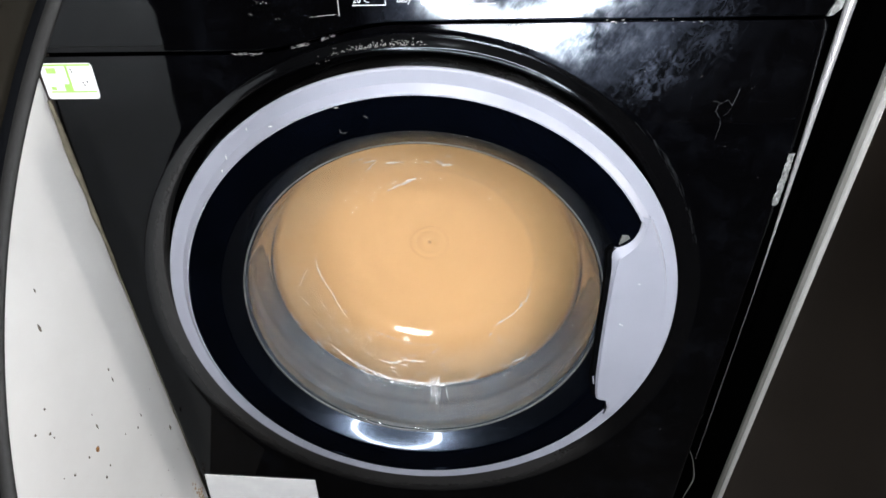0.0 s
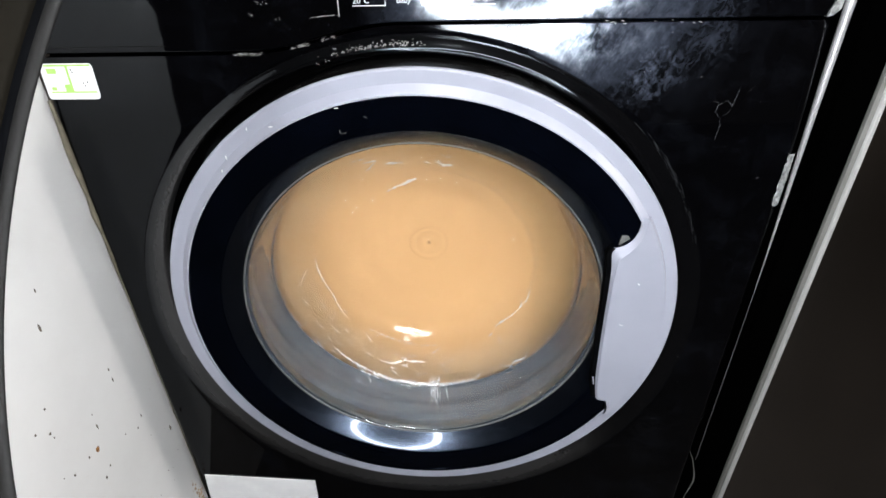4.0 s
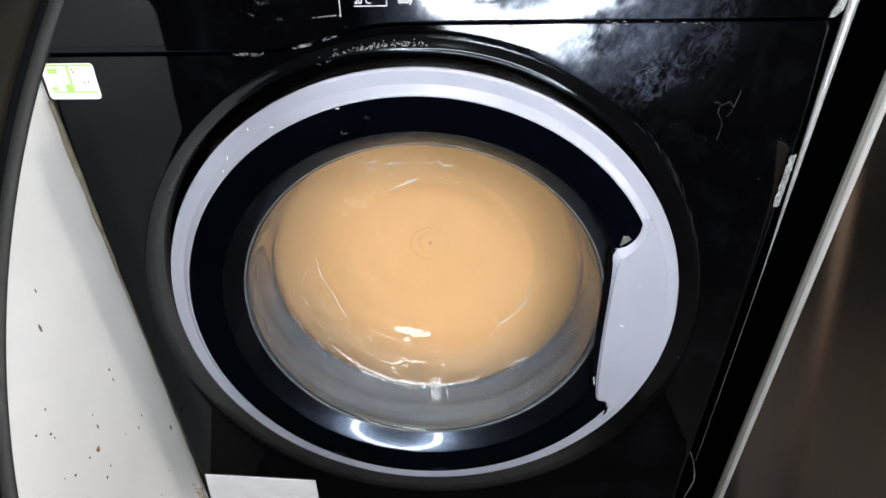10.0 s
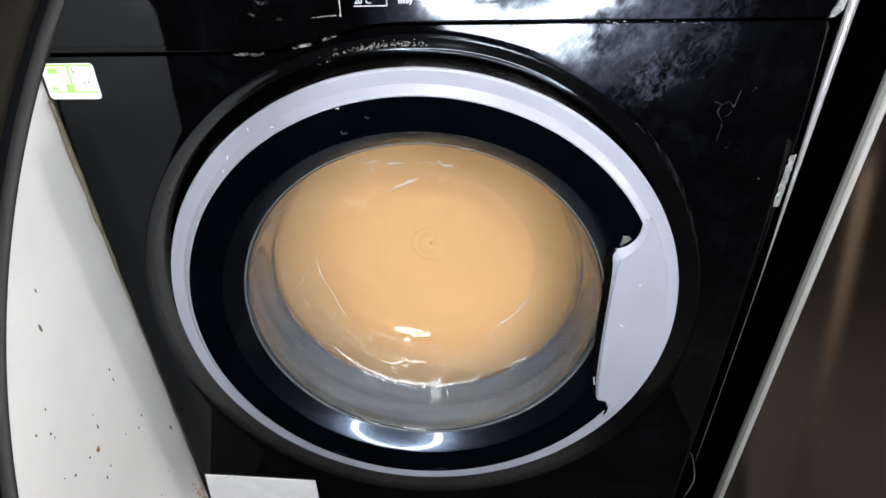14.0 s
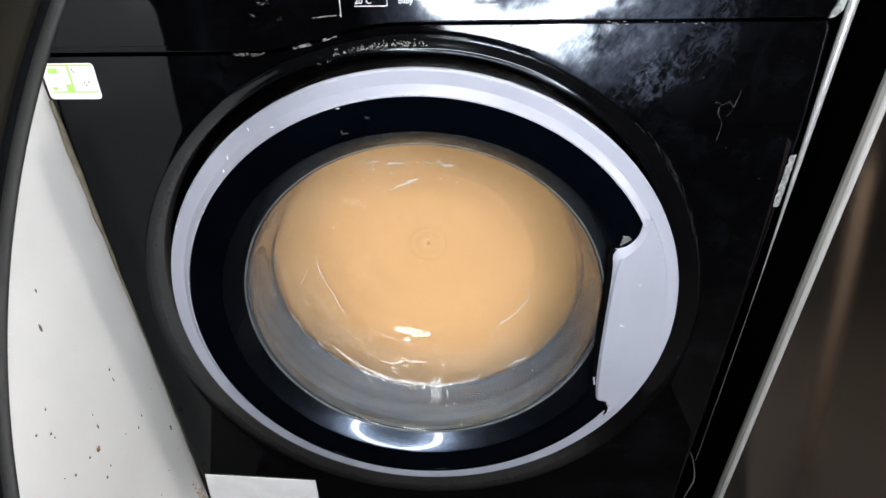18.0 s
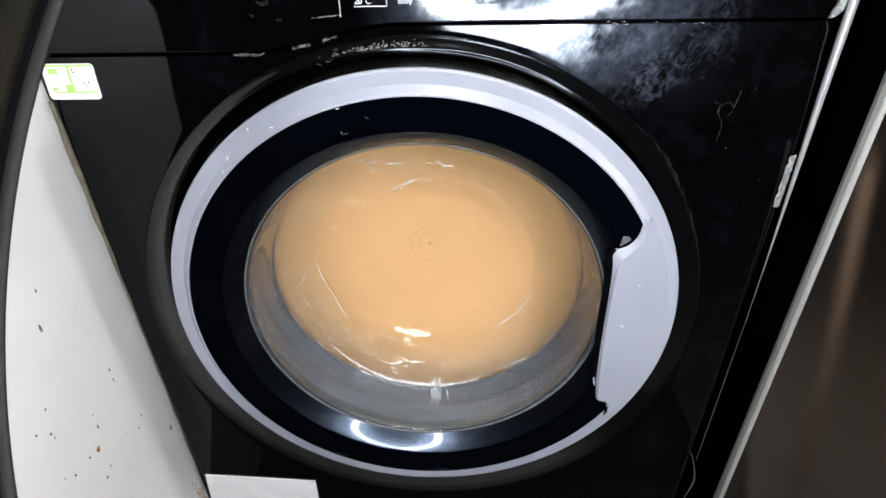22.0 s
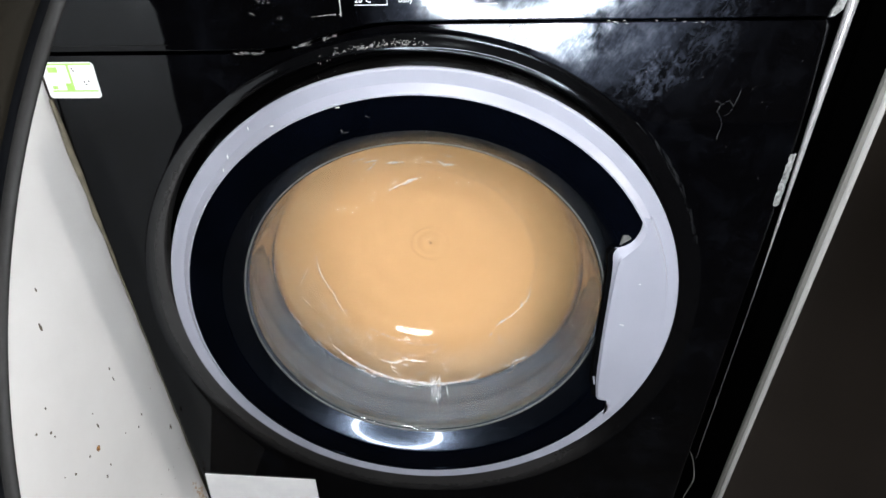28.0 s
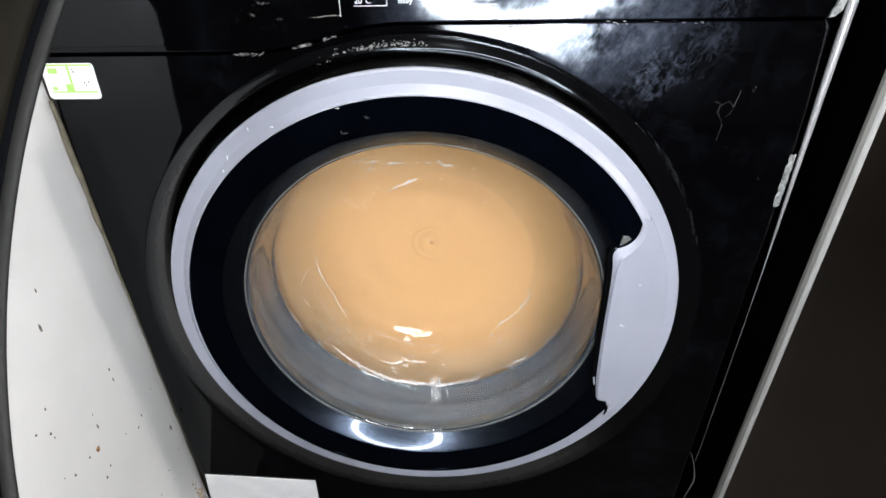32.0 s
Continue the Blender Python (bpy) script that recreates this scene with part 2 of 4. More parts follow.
def white_liner():
    m, nt, p = nodes_of("stained_white_plastic")
    a = noisy(nt, 9, 5.0, 0.6)
    dirt = span(nt, noisy(nt, 70, 6.0, 0.7), 0.62, 0.80)
    tc = nt.nodes.new("ShaderNodeTexCoord")
    xyz = nt.nodes.new("ShaderNodeSeparateXYZ")
    nt.links.new(tc.outputs["Object"], xyz.inputs[0])
    low = span(nt, xyz.outputs[2], 0.42, 0.16)
    dirt = arith(nt, "MULTIPLY", dirt, arith(nt, "ADD", arith(nt, "MULTIPLY", low, 0.5), 0.08))
    base = ramp(nt, a, [(0.3, (0.475, 0.472, 0.465)), (0.7, (0.53, 0.528, 0.52))])
    mix = nt.nodes.new("ShaderNodeMix")
    mix.data_type = "RGBA"
    nt.links.new(dirt, mix.inputs["Factor"])
    nt.links.new(base, mix.inputs["A"])
    mix.inputs["B"].default_value = (0.38, 0.29, 0.18, 1)
    nt.links.new(mix.outputs["Result"], p.inputs["Base Color"])
    p.inputs["Roughness"].default_value = 0.38
    b = node(nt, "ShaderNodeBump", Strength=0.05, Distance=0.0008)
    nt.links.new(noisy(nt, 300, 3.0), b.inputs["Height"])
    nt.links.new(b.outputs[0], p.inputs["Normal"])
    return m


def clear_glass():
    m, nt, p = nodes_of("thick_door_glass")
    p.inputs["Base Color"].default_value = (0.97, 0.98, 0.97, 1)
    p.inputs["Roughness"].default_value = 0.015
    p.inputs["Transmission Weight"].default_value = 1.0
    p.inputs["IOR"].default_value = 1.47
    b = node(nt, "ShaderNodeBump", Strength=0.40, Distance=0.002)
    tc = nt.nodes.new("ShaderNodeTexCoord")
    xyz = nt.nodes.new("ShaderNodeSeparateXYZ")
    nt.links.new(tc.outputs["Object"], xyz.inputs[0])
    rim = arith(nt, "MULTIPLY", span(nt, xyz.outputs[1], 0.052, 0.040, 0.0, 0.55), span(nt, xyz.outputs[1], 0.034, 0.037))
    deep = span(nt, xyz.outputs[1], 0.036, 0.044)
    wave = arith(nt, "ADD", arith(nt, "MULTIPLY", noisy(nt, 34, 2.5), deep), arith(nt, "MULTIPLY", noisy(nt, 130, 2.0), rim))
    nt.links.new(wave, b.inputs["Height"])
    nt.links.new(b.outputs[0], p.inputs["Normal"])
    return m


def suds():
    """A thin greyish film of suds, smeared round the glass and thinner towards its middle."""
    m, nt, p = nodes_of("suds_film")
    p.inputs["Base Color"].default_value = (0.086, 0.108, 0.142, 1)
    p.inputs["Roughness"].default_value = 0.45
    tc = nt.nodes.new("ShaderNodeTexCoord")
    xyz = nt.nodes.new("ShaderNodeSeparateXYZ")
    nt.links.new(tc.outputs["Object"], xyz.inputs[0])
    streak = node(nt, "ShaderNodeTexNoise", Scale=300.0, Detail=4.0)
    streak.noise_dimensions = "1D"
    nt.links.new(arith(nt, "ADD", xyz.outputs[1], arith(nt, "MULTIPLY", noisy(nt, 9, 2.0), 0.012)), streak.inputs["W"])
    patch = noisy(nt, 22, 5.0, 0.6)
    lace = arith(nt, "ADD", arith(nt, "MULTIPLY", span(nt, streak.outputs["Fac"], 0.42, 0.66), 0.75), arith(nt, "MULTIPLY", span(nt, patch, 0.4, 0.7), 0.55))
    cover = arith(nt, "MULTIPLY", span(nt, xyz.outputs[1], 0.047, 0.036, 0.0, 0.50), arith(nt, "ADD", arith(nt, "MULTIPLY", lace, 0.7), 0.25), clamp=True)
    clear = nt.nodes.new("ShaderNodeBsdfTransparent")
    mix = nt.nodes.new("ShaderNodeMixShader")
    nt.links.new(cover, mix.inputs[0])
    nt.links.new(clear.outputs[0], mix.inputs[1])
    nt.links.new(p.outputs[0], mix.inputs[2])
    nt.links.new(mix.outputs[0], nt.nodes["Material Output"].inputs[0])
    return m


def haze():
    """A thin cloudy layer on the inner slope of the glass."""
    m, nt, p = nodes_of("slope_haze")
    p.inputs["Roughness"].default_value = 0.5
    patch = arith(nt, "ADD", arith(nt, "MULTIPLY", noisy(nt, 16, 4.0), 0.7), arith(nt, "MULTIPLY", noisy(nt, 90, 4.0), 0.3))
    clear = nt.nodes.new("ShaderNodeBsdfTransparent")
    mix = nt.nodes.new("ShaderNodeMixShader")
    tc = nt.nodes.new("ShaderNodeTexCoord")
    xyz = nt.nodes.new("ShaderNodeSeparateXYZ")
    nt.links.new(tc.outputs["Object"], xyz.inputs[0])
    # thicker and duller over the upper right side, with a brownish arc at its inner edge
    dz = arith(nt, "SUBTRACT", xyz.outputs[2], AXIS_Z)
    r = arith(nt, "SQRT", arith(nt, "ADD", arith(nt, "MULTIPLY", xyz.outputs[0], xyz.outputs[0]), arith(nt, "MULTIPLY", dz, dz)))
    r = arith(nt, "ADD", r, arith(nt, "MULTIPLY", arith(nt, "SUBTRACT", noisy(nt, 20, 3.0), 0.5), 0.006))
    side = span(nt, arith(nt, "ADD", arith(nt, "MULTIPLY", xyz.outputs[0], 0.85), arith(nt, "MULTIPLY", dz, 0.55)), 0.035, 0.095)
    brown_arc = arith(nt, "MULTIPLY", span(nt, r, 0.1075, 0.1120), span(nt, r, 0.1180, 0.1120))
    dull = arith(nt, "MULTIPLY", side, arith(nt, "ADD", arith(nt, "MULTIPLY", span(nt, r, 0.1090, 0.1240), 0.15), arith(nt, "MULTIPLY", brown_arc, 0.11)))
    thin = arith(nt, "MULTIPLY", span(nt, patch, 0.3, 0.7, 0.03, 0.11), span(nt, xyz.outputs[1], 0.0560, 0.0470))
    nt.links.new(ramp(nt, arith(nt, "MULTIPLY", dull, 6.0), [(0.0, (0.72, 0.62, 0.42)), (0.6, (0.30, 0.25, 0.115)), (1.0, (0.26, 0.19, 0.08))]), p.inputs["Base Color"])
    nt.links.new(arith(nt, "MAXIMUM", thin, dull), mix.inputs[0])
    nt.links.new(clear.outputs[0], mix.inputs[1])
    nt.links.new(p.outputs[0], mix.inputs[2])
    nt.links.new(mix.outputs[0], nt.nodes["Material Output"].inputs[0])
    return m


def painted_glint():
    """Half-clear white that paints the glints of the glass."""
    m, nt, p = nodes_of("pale_glint")
    p.inputs["Base Color"].default_value = (0.72, 0.72, 0.72, 1)
    p.inputs["Roughness"].default_value = 0.12
    clear = nt.nodes.new("ShaderNodeBsdfTransparent")
    mix = nt.nodes.new("ShaderNodeMixShader")
    nt.links.new(span(nt, noisy(nt, 260, 3.0), 0.35, 0.65, 0.05, 0.45), mix.inputs[0])
    nt.links.new(clear.outputs[0], mix.inputs[1])
    nt.links.new(p.outputs[0], mix.inputs[2])
    nt.links.new(mix.outputs[0], nt.nodes["Material Output"].inputs[0])
    return m


def cloth():
    """Beige fabric: rings and faint folds round the drum's axis, woven grain."""
    m, nt, p = nodes_of("beige_cloth")
    tc = nt.nodes.new("ShaderNodeTexCoord")
    xyz = nt.nodes.new("ShaderNodeSeparateXYZ")
    nt.links.new(tc.outputs["Object"], xyz.inputs[0])
    r2 = arith(nt, "ADD", arith(nt, "MULTIPLY", xyz.outputs[0], xyz.outputs[0]), arith(nt, "MULTIPLY", xyz.outputs[2], xyz.outputs[2]))
    r = arith(nt, "SQRT", r2)
    ring = node(nt, "ShaderNodeTexNoise", Scale=260.0, Detail=2.0)
    ring.noise_dimensions = "1D"
    nt.links.new(r, ring.inputs["W"])
    fold = noisy(nt, 14, 5.0)
    near = span(nt, r, 0.050, 0.004, 0.20, 1.7)
    tone = arith(nt, "ADD", arith(nt, "MULTIPLY", arith(nt, "SUBTRACT", ring.outputs["Fac"], 0.5), near), arith(nt, "ADD", arith(nt, "MULTIPLY", fold, 0.5), 0.25))
    tone = arith(nt, "SUBTRACT", tone, span(nt, r, 0.0030, 0.0012, 0.0, 0.8))
    nt.links.new(ramp(nt, tone, [(0.0, (0.150, 0.082, 0.031)), (0.4, (0.292, 0.161, 0.066)), (0.75, (0.322, 0.181, 0.075))]), p.inputs["Base Color"])
    p.inputs["Roughness"].default_value = 0.9
    p.inputs["Sheen Weight"].default_value = 0.2
    b = node(nt, "ShaderNodeBump", Strength=0.08, Distance=0.002)
    nt.links.new(tone, b.inputs["Height"])
    nt.links.new(b.outputs[0], p.inputs["Normal"])
    return m


def glowing(name, strength, col):
    m, nt, p = nodes_of(name)
    p.inputs["Base Color"].default_value = (0.8, 0.8, 0.8, 1)
    p.inputs["Emission Color"].default_value = (*col, 1)
    p.inputs["Emission Strength"].default_value = strength
    return m


M_CEILING_GLOW = glowing("ceiling_diffuser", 135.0, (1.0, 0.98, 0.96))
M_LAMP = glowing("lamp_globe", 820.0, (1.0, 0.97, 0.93))
M_LINER = white_liner()
M_GLASS = clear_glass()
M_FILM = suds()
M_GLINT = painted_glint()
M_HAZE = haze()
M_CLOTH = cloth()
M_GLOW = glowing("ring_diffuser", RING_GLOW, (0.93, 0.96, 1.0))


# ---- mesh helpers ----
def part(name, bm, material, parent=None, label="", smooth=None):
    bmesh.ops.recalc_face_normals(bm, faces=bm.faces)
    me = bpy.data.meshes.new(name)
    bm.to_mesh(me)
    bm.free()
    me.materials.append(material)
    if smooth is not None:
        for poly in me.polygons:
            poly.use_smooth = True
        me.set_sharp_from_angle(angle=math.radians(smooth))
    ob = new(name, me)
    if parent:
        ob.parent = parent
    return tagged(ob, label=label)


def thing(name, label, category, place=(0, 0, 0), kind="", group=""):
    ob = new(name)
    ob.location = place
    ob.empty_display_size = 0.1
    return tagged(ob, label, category, group, kind)


def sheet(bm, rows, close_u=False, close_v=False):
    """A grid of quads over rows of points."""
    vs = [[bm.verts.new(p) for p in row] for row in rows]
    nu, nv = len(vs), len(vs[0])
    for i in range(nu if close_u else nu - 1):
        for j in range(nv if close_v else nv - 1):
            a, b = vs[i], vs[(i + 1) % nu]
            k = (j + 1) % nv
            bm.faces.new((a[j], b[j], b[k], a[k]))
    return vs


def lathe(profile, n=160, zc=AXIS_Z, wobble=None, closed=False):
    """Turns (radius, y) round the door's axis."""
    bm = bmesh.new()
    rows = []
    for i in range(n):
        a = 2 * math.pi * i / n
        row = []
        for r, y in profile:
            if wobble:
                r, y = wobble(r, y, a)
            row.append((r * math.cos(a), y, zc + r * math.sin(a)))
        rows.append(row)
    sheet(bm, rows, close_u=True, close_v=closed)
    bmesh.ops.remove_doubles(bm, verts=bm.verts, dist=1e-6)
    return bm


def box(bm, x0, x1, y0, y1, z0, z1, bevel=0.0, seg=2):
    made = bmesh.ops.create_cube(bm, size=1, matrix=Matrix.Translation(((x0 + x1) / 2, (y0 + y1) / 2, (z0 + z1) / 2))
                                 @ Matrix.Diagonal((x1 - x0, y1 - y0, z1 - z0, 1)))
    if bevel:
        edges = {e for v in made["verts"] for e in v.link_edges}
        bmesh.ops.bevel(bm, geom=list(edges), offset=bevel, segments=seg, affect="EDGES", profile=0.5)
    return bm


def block(*dims, bevel=0.0, seg=2):
    return box(bmesh.new(), *dims, bevel=bevel, seg=seg)


def plate(outline, y0, y1, bevel=0.0, seg=2):
    """A flat slab with an outline in x and z, from y0 (front) to y1."""
    bm = bmesh.new()
    front = bm.faces.new([bm.verts.new((x, y0, z)) for x, z in outline])
    res = bmesh.ops.extrude_face_region(bm, geom=[front])
    moved = [g for g in res["geom"] if isinstance(g, bmesh.types.BMVert)]
    bmesh.ops.translate(bm, verts=moved, vec=(0, y1 - y0, 0))
    if bevel:
        edges = [e for e in bm.edges if all(abs(v.co.y - y0) < 1e-7 for v in e.verts)]
        bmesh.ops.bevel(bm, geom=edges, offset=bevel, segments=seg, affect="EDGES", profile=0.5)
    return bm


def tube(points, radius, n=10):
    """A round bar along points; radius may be a list."""
    bm = bmesh.new()
    pts = [Vector(p) for p in points]
    rads = radius if isinstance(radius, (list, tuple)) else [radius] * len(pts)
    rows = []
    for i, p in enumerate(pts):
        way = (pts[min(i + 1, len(pts) - 1)] - pts[max(i - 1, 0)]).normalized()
        side = way.cross(Vector((0.3, 1, 0.2))).normalized()
        up = side.cross(way)
        rows.append([p + rads[i] * (math.cos(2 * math.pi * k / n) * side + math.sin(2 * math.pi * k / n) * up) for k in range(n)])
    vs = sheet(bm, rows, close_v=True)
    for end in (vs[0], vs[-1]):
        bm.faces.new(end)
    return bm


def smooth01(x):
    x = min(max(x, 0.0), 1.0)
    return x * x * (3 - 2 * x)


def pill(cx, cz, w, h, r, n=6):
    """Outline of a rounded rectangle."""
    out = []
    for sx, sz, a0 in ((1, 1, 0), (-1, 1, 90), (-1, -1, 180), (1, -1, 270)):
        for k in range(n + 1):
            a = math.radians(a0 + 90 * k / n)
            out.append((cx + sx * (w / 2 - r) + r * math.cos(a), cz + sz * (h / 2 - r) + r * math.sin(a)))
    return out


# ---- the room ----
def room():
    x0, x1, y0, y1, z1 = -2.0, 2.2, -2.6, 0.72, 2.4
    tagged(part("floor", block(x0, x1, y0, y1, -0.1, 0), M_FLOOR), "worn brown vinyl floor of a small utility room", "floor", kind="structure")
    tagged(part("ceiling", block(x0, x1, y0, y1, z1, z1 + 0.1), M_CEIL), "plain pale painted ceiling over the utility room", "ceiling", kind="structure")
    for name, dims in (("wall_north", (x0, x1, y1, y1 + 0.1, -0.1, z1 + 0.1)), ("wall_south", (x0, x1, y0 - 0.1, y0, -0.1, z1 + 0.1)),
                       ("wall_west", (x0 - 0.1, x0, y0 - 0.1, y1 + 0.1, -0.1, z1 + 0.1)), ("wall_east", (x1, x1 + 0.1, y0 - 0.1, y1 + 0.1, -0.1, z1 + 0.1))):
        tagged(part(name, block(*dims), M_WALL), "dull brownish plastered wall of the utility room", "wall", kind="structure")


room()


# ---- ring light that lights the scene and shows in the gloss ----
def ring_light():
    top = thing("ring_light", "large round ring light on a stand facing the washing machine", "lamp", (0.121, -0.56, 0.0))
    tilt = pose(0, 0, 0.800, 90 - 31.6, 0, 2.36)

    def turned(profile, n=96):
        bm = bmesh.new()
        rows = [[tilt @ Vector((r * math.cos(2 * math.pi * i / n), r * math.sin(2 * math.pi * i / n), h)) for r, h in profile] for i in range(n)]
        sheet(bm, rows, close_u=True, close_v=True)
        return bm
    part("diffuser", turned([(0.192, -0.006), (0.198, -0.010), (0.224, -0.010), (0.230, -0.006), (0.230, -0.002), (0.192, -0.002)]), M_GLOW, top, "glowing white diffuser", 40)
    part("housing", turned([(0.185, -0.002), (0.244, -0.002), (0.244, 0.018), (0.234, 0.024), (0.195, 0.024), (0.185, 0.018)]), M_DULL, top, "", 40)
    foot = tilt @ Vector((0, -0.244, 0.02))
    part("pole", tube([(foot.x, foot.y - 0.03, foot.z), (foot.x, foot.y - 0.03, 0.02)], 0.009, 16), M_DULL, top, "", 40)
    part("bracket", block(foot.x - 0.012, foot.x + 0.012, foot.y - 0.035, foot.y + 0.01, foot.z - 0.012, foot.z + 0.012, bevel=0.003), M_DULL, top)
    part("base", block(foot.x - 0.12, foot.x + 0.12, foot.y - 0.15, foot.y + 0.09, 0.0, 0.022, bevel=0.006), M_DULL, top)


ring_light()


# ---- the washing machine ----
LEFT, RIGHT = -0.2933, 0.3040


def seam_z(x):
    """Height of the joint between front and console: low by the drawer, higher by the dial."""
    return 0.6770 + 0.0194 * smooth01((x + 0.125) / 0.115)


def front_y(z):
    """The front leans back towards the top."""
    rise = max(0.0, z - 0.58)
    if rise < 0.07:
        return 0.530 * rise * rise
    up = min(rise - 0.07, 0.0457)
    return 0.002597 + 0.0742 * up - 0.45 * up * up + 0.033 * max(0.0, rise - 0.1157)


def mouth(a):
    """Radius of the recess round the door: tight under the console, wide below."""
    return 0.270 - 0.0295 * math.sin(a) - 0.010 * max(0.0, math.cos(a)) ** 2


def conform(bm, proud):
    """Lays a flat piece on the leaning front."""
    back = min(v.co.y for v in bm.verts)
    for v in bm.verts:
        v.co.y = front_y(v.co.z) - proud + (v.co.y - back)
    return bm


def front_panel(machine):
    n, m = 288, 26
    z_low = 0.10
    angles = [2 * math.pi * i / n for i in range(n)]
    for cx, cz in ((LEFT, z_low), (RIGHT, z_low), (LEFT, seam_z(LEFT)), (RIGHT, seam_z(RIGHT))):
        angles.append(math.atan2(cz - AXIS_Z, cx) % (2 * math.pi))
    angles.sort()
    rows = []
    for a in angles:
        c, s = math.cos(a), math.sin(a)
        hole = mouth(a)
        # reach of the ray to the rectangle's border
        reach = 9.0
        if c > 1e-9:
            reach = min(reach, RIGHT / c)
        if c < -1e-9:
            reach = min(reach, LEFT / c)
        if s < -1e-9:
            reach = min(reach, (z_low - AXIS_Z) / s)
        if s > 1e-9:
            d = reach
            for _ in range(12):
                d = min(reach, (seam_z(d * c) - AXIS_Z) / s)
            reach = d
        row = []
        for k in range(m + 1):
            f = k / m
            f = f * f * 0.35 + f * 0.65
            r = hole + (reach - hole) * f
            x, z = r * c, AXIS_Z + r * s
            y = front_y(z)
            # soft fall of the surface into the recess and round the side edges
            y += 0.0003 * max(0.0, 1 - (r - hole) / 0.0035) ** 2
            for gap in (x - LEFT, RIGHT - x):
                if gap < 0.006:
                    y += 0.006 - math.sqrt(max(0.0, 0.006 ** 2 - (0.006 - gap) ** 2))
            row.append((x, y, z))
        # thickness turned inwards at the border
        x, y, z = row[-1]
        row.append((x, y + 0.02, z))
        rows.append(row)
    bm = bmesh.new()
    sheet(bm, rows, close_u=True)
    part("front_panel", bm, M_FRONT, machine, "glossy black front with dried soap smears", 50)
    # the dished ring round the door
    def rolled(d, width):
        """Depth of the crest's section at a distance from its inner edge: the slope turns over slowly."""
        steep, y, n = math.atan(0.0046 / width), 0.0005, 40
        for k in range(n):
            at = width - (width - d) * (k + 0.5) / n
            slope = steep * smooth01((at - 0.0024) / 0.0034) - 0.16 * smooth01((0.0032 - at) / 0.0018) - 0.9 * smooth01((0.0010 - at) / 0.0010)
            y -= math.tan(slope) * (width - d) / n
        return y
    def dish(f, y, a):
        if f < 0:
            return 0.2230, y
        low = 0.2284 + 0.014 * max(0.0, -math.cos(a)) * (1 - 0.6 * max(0.0, -math.sin(a)))
        r = low + (mouth(a) - low) * f
        # a sloping wall that rolls over into a crest by the door, under the console and on the hinge's far side; a plain cone elsewhere
        ledge = smooth01((math.sin(a) + 0.6 * math.cos(a) - 0.1) / 0.6)
        if 0.0 < f < 0.95:
            y = y * (1 - ledge) + rolled(r - low, mouth(a) - low) * ledge
        return r, y + front_y(AXIS_Z + r * math.sin(a)) * (0.5 + 0.5 * smooth01(f * 1.2))
    prof = [(1.0, 0.0003), (0.97, 0.0005), (0.94, 0.0006), (0.90, 0.0006), (0.85, 0.0005), (0.80, 0.0002), (0.74, -0.0002), (0.64, -0.0009), (0.52, -0.0018), (0.44, -0.0024), (0.38, -0.0029),
            (0.33, -0.0033), (0.28, -0.0037), (0.23, -0.0041), (0.18, -0.0044), (0.14, -0.0046), (0.10, -0.0048), (0.07, -0.0044), (0.04, -0.0030), (0.01, -0.0005), (0.0, 0.030), (-1.0, 0.030)]
    part("door_recess", lathe(prof, 220, wobble=dish), M_RECESS, machine, "black dished ring round the door", 50)


def console(machine):
    lean = math.tan(UP)
    bm = bmesh.new()
    rows = []
    xs = [LEFT + 0.001 + (RIGHT - 0.007 - LEFT) * i / 120 for i in range(121)]
    for x in xs:
        z0 = seam_z(x) + 0.0022
        y0 = front_y(z0) + 0.0005
        row = [(x, y0 + 0.018, z0), (x, y0 + 0.0015, z0), (x, y0 + 0.0004, z0 + 0.0004), (x, y0, z0 + 0.0012)]
        for z in [z0 + 0.0014, z0 + 0.0020, z0 + 0.0030] + [z0 + 0.0030 + (0.832 - z0) * k / 10 for k in range(1, 11)]:
            row.append((x, y0 + (z - z0 - 0.0012) * lean, z))
        row.append((x, y0 + 0.06, 0.845))
        rows.append(row)
    sheet(bm, rows)
    part("console", bm, M_FRONT, machine, "glossy black control console", 50)
    # fine groove of the soap drawer
    part("drawer_seam", tube([(LEFT + 0.004 + 0.102 * k / 8, front_y(0.6784) + 0.0011, 0.6840) for k in range(9)], 0.0006, 6), M_DULL, machine)


def on_console(x, z, proud=0.0006):
    y = front_y(0.6978) + 0.0005 + (z - 0.6978) * math.tan(UP)
    return Vector((x, y - proud, z))


def lettering(text, x, z, size, parent, name="print"):
    cu = bpy.data.curves.new(name, "FONT")
    cu.body, cu.size, cu.extrude = text, size, 0.0001
    tmp = bpy.data.objects.new(name, cu)
    scene.collection.objects.link(tmp)
    bpy.context.view_layer.update()
    me = bpy.data.meshes.new_from_object(tmp)
    bpy.data.objects.remove(tmp)
    me.materials.append(M_PRINT)
    ob = new(name, me)
    ob.parent = parent
    ob.matrix_basis = Matrix.Translation(on_console(x, z)) @ pose(0, 0, 0, 90 - math.degrees(UP))
    tagged(ob, label="pale grey printed programme name")


def console_bar(x0, x1, z0, z1, parent, mat=M_PRINT, name="printed_line"):
    a, b = on_console(x0, z0, 0.0005), on_console(x1, z1, 0.0005)
    bm = bmesh.new()
    bm.faces.new([bm.verts.new(p) for p in ((x0, a.y, z0), (x1, a.y, z0), (x1, b.y, z1), (x0, b.y, z1))])
    ext = bmesh.ops.extrude_face_region(bm, geom=bm.faces[:])
    bmesh.ops.translate(bm, verts=[g for g in ext["geom"] if isinstance(g, bmesh.types.BMVert)], vec=(0, 0.0004, 0))
    part(name, bm, mat, parent)


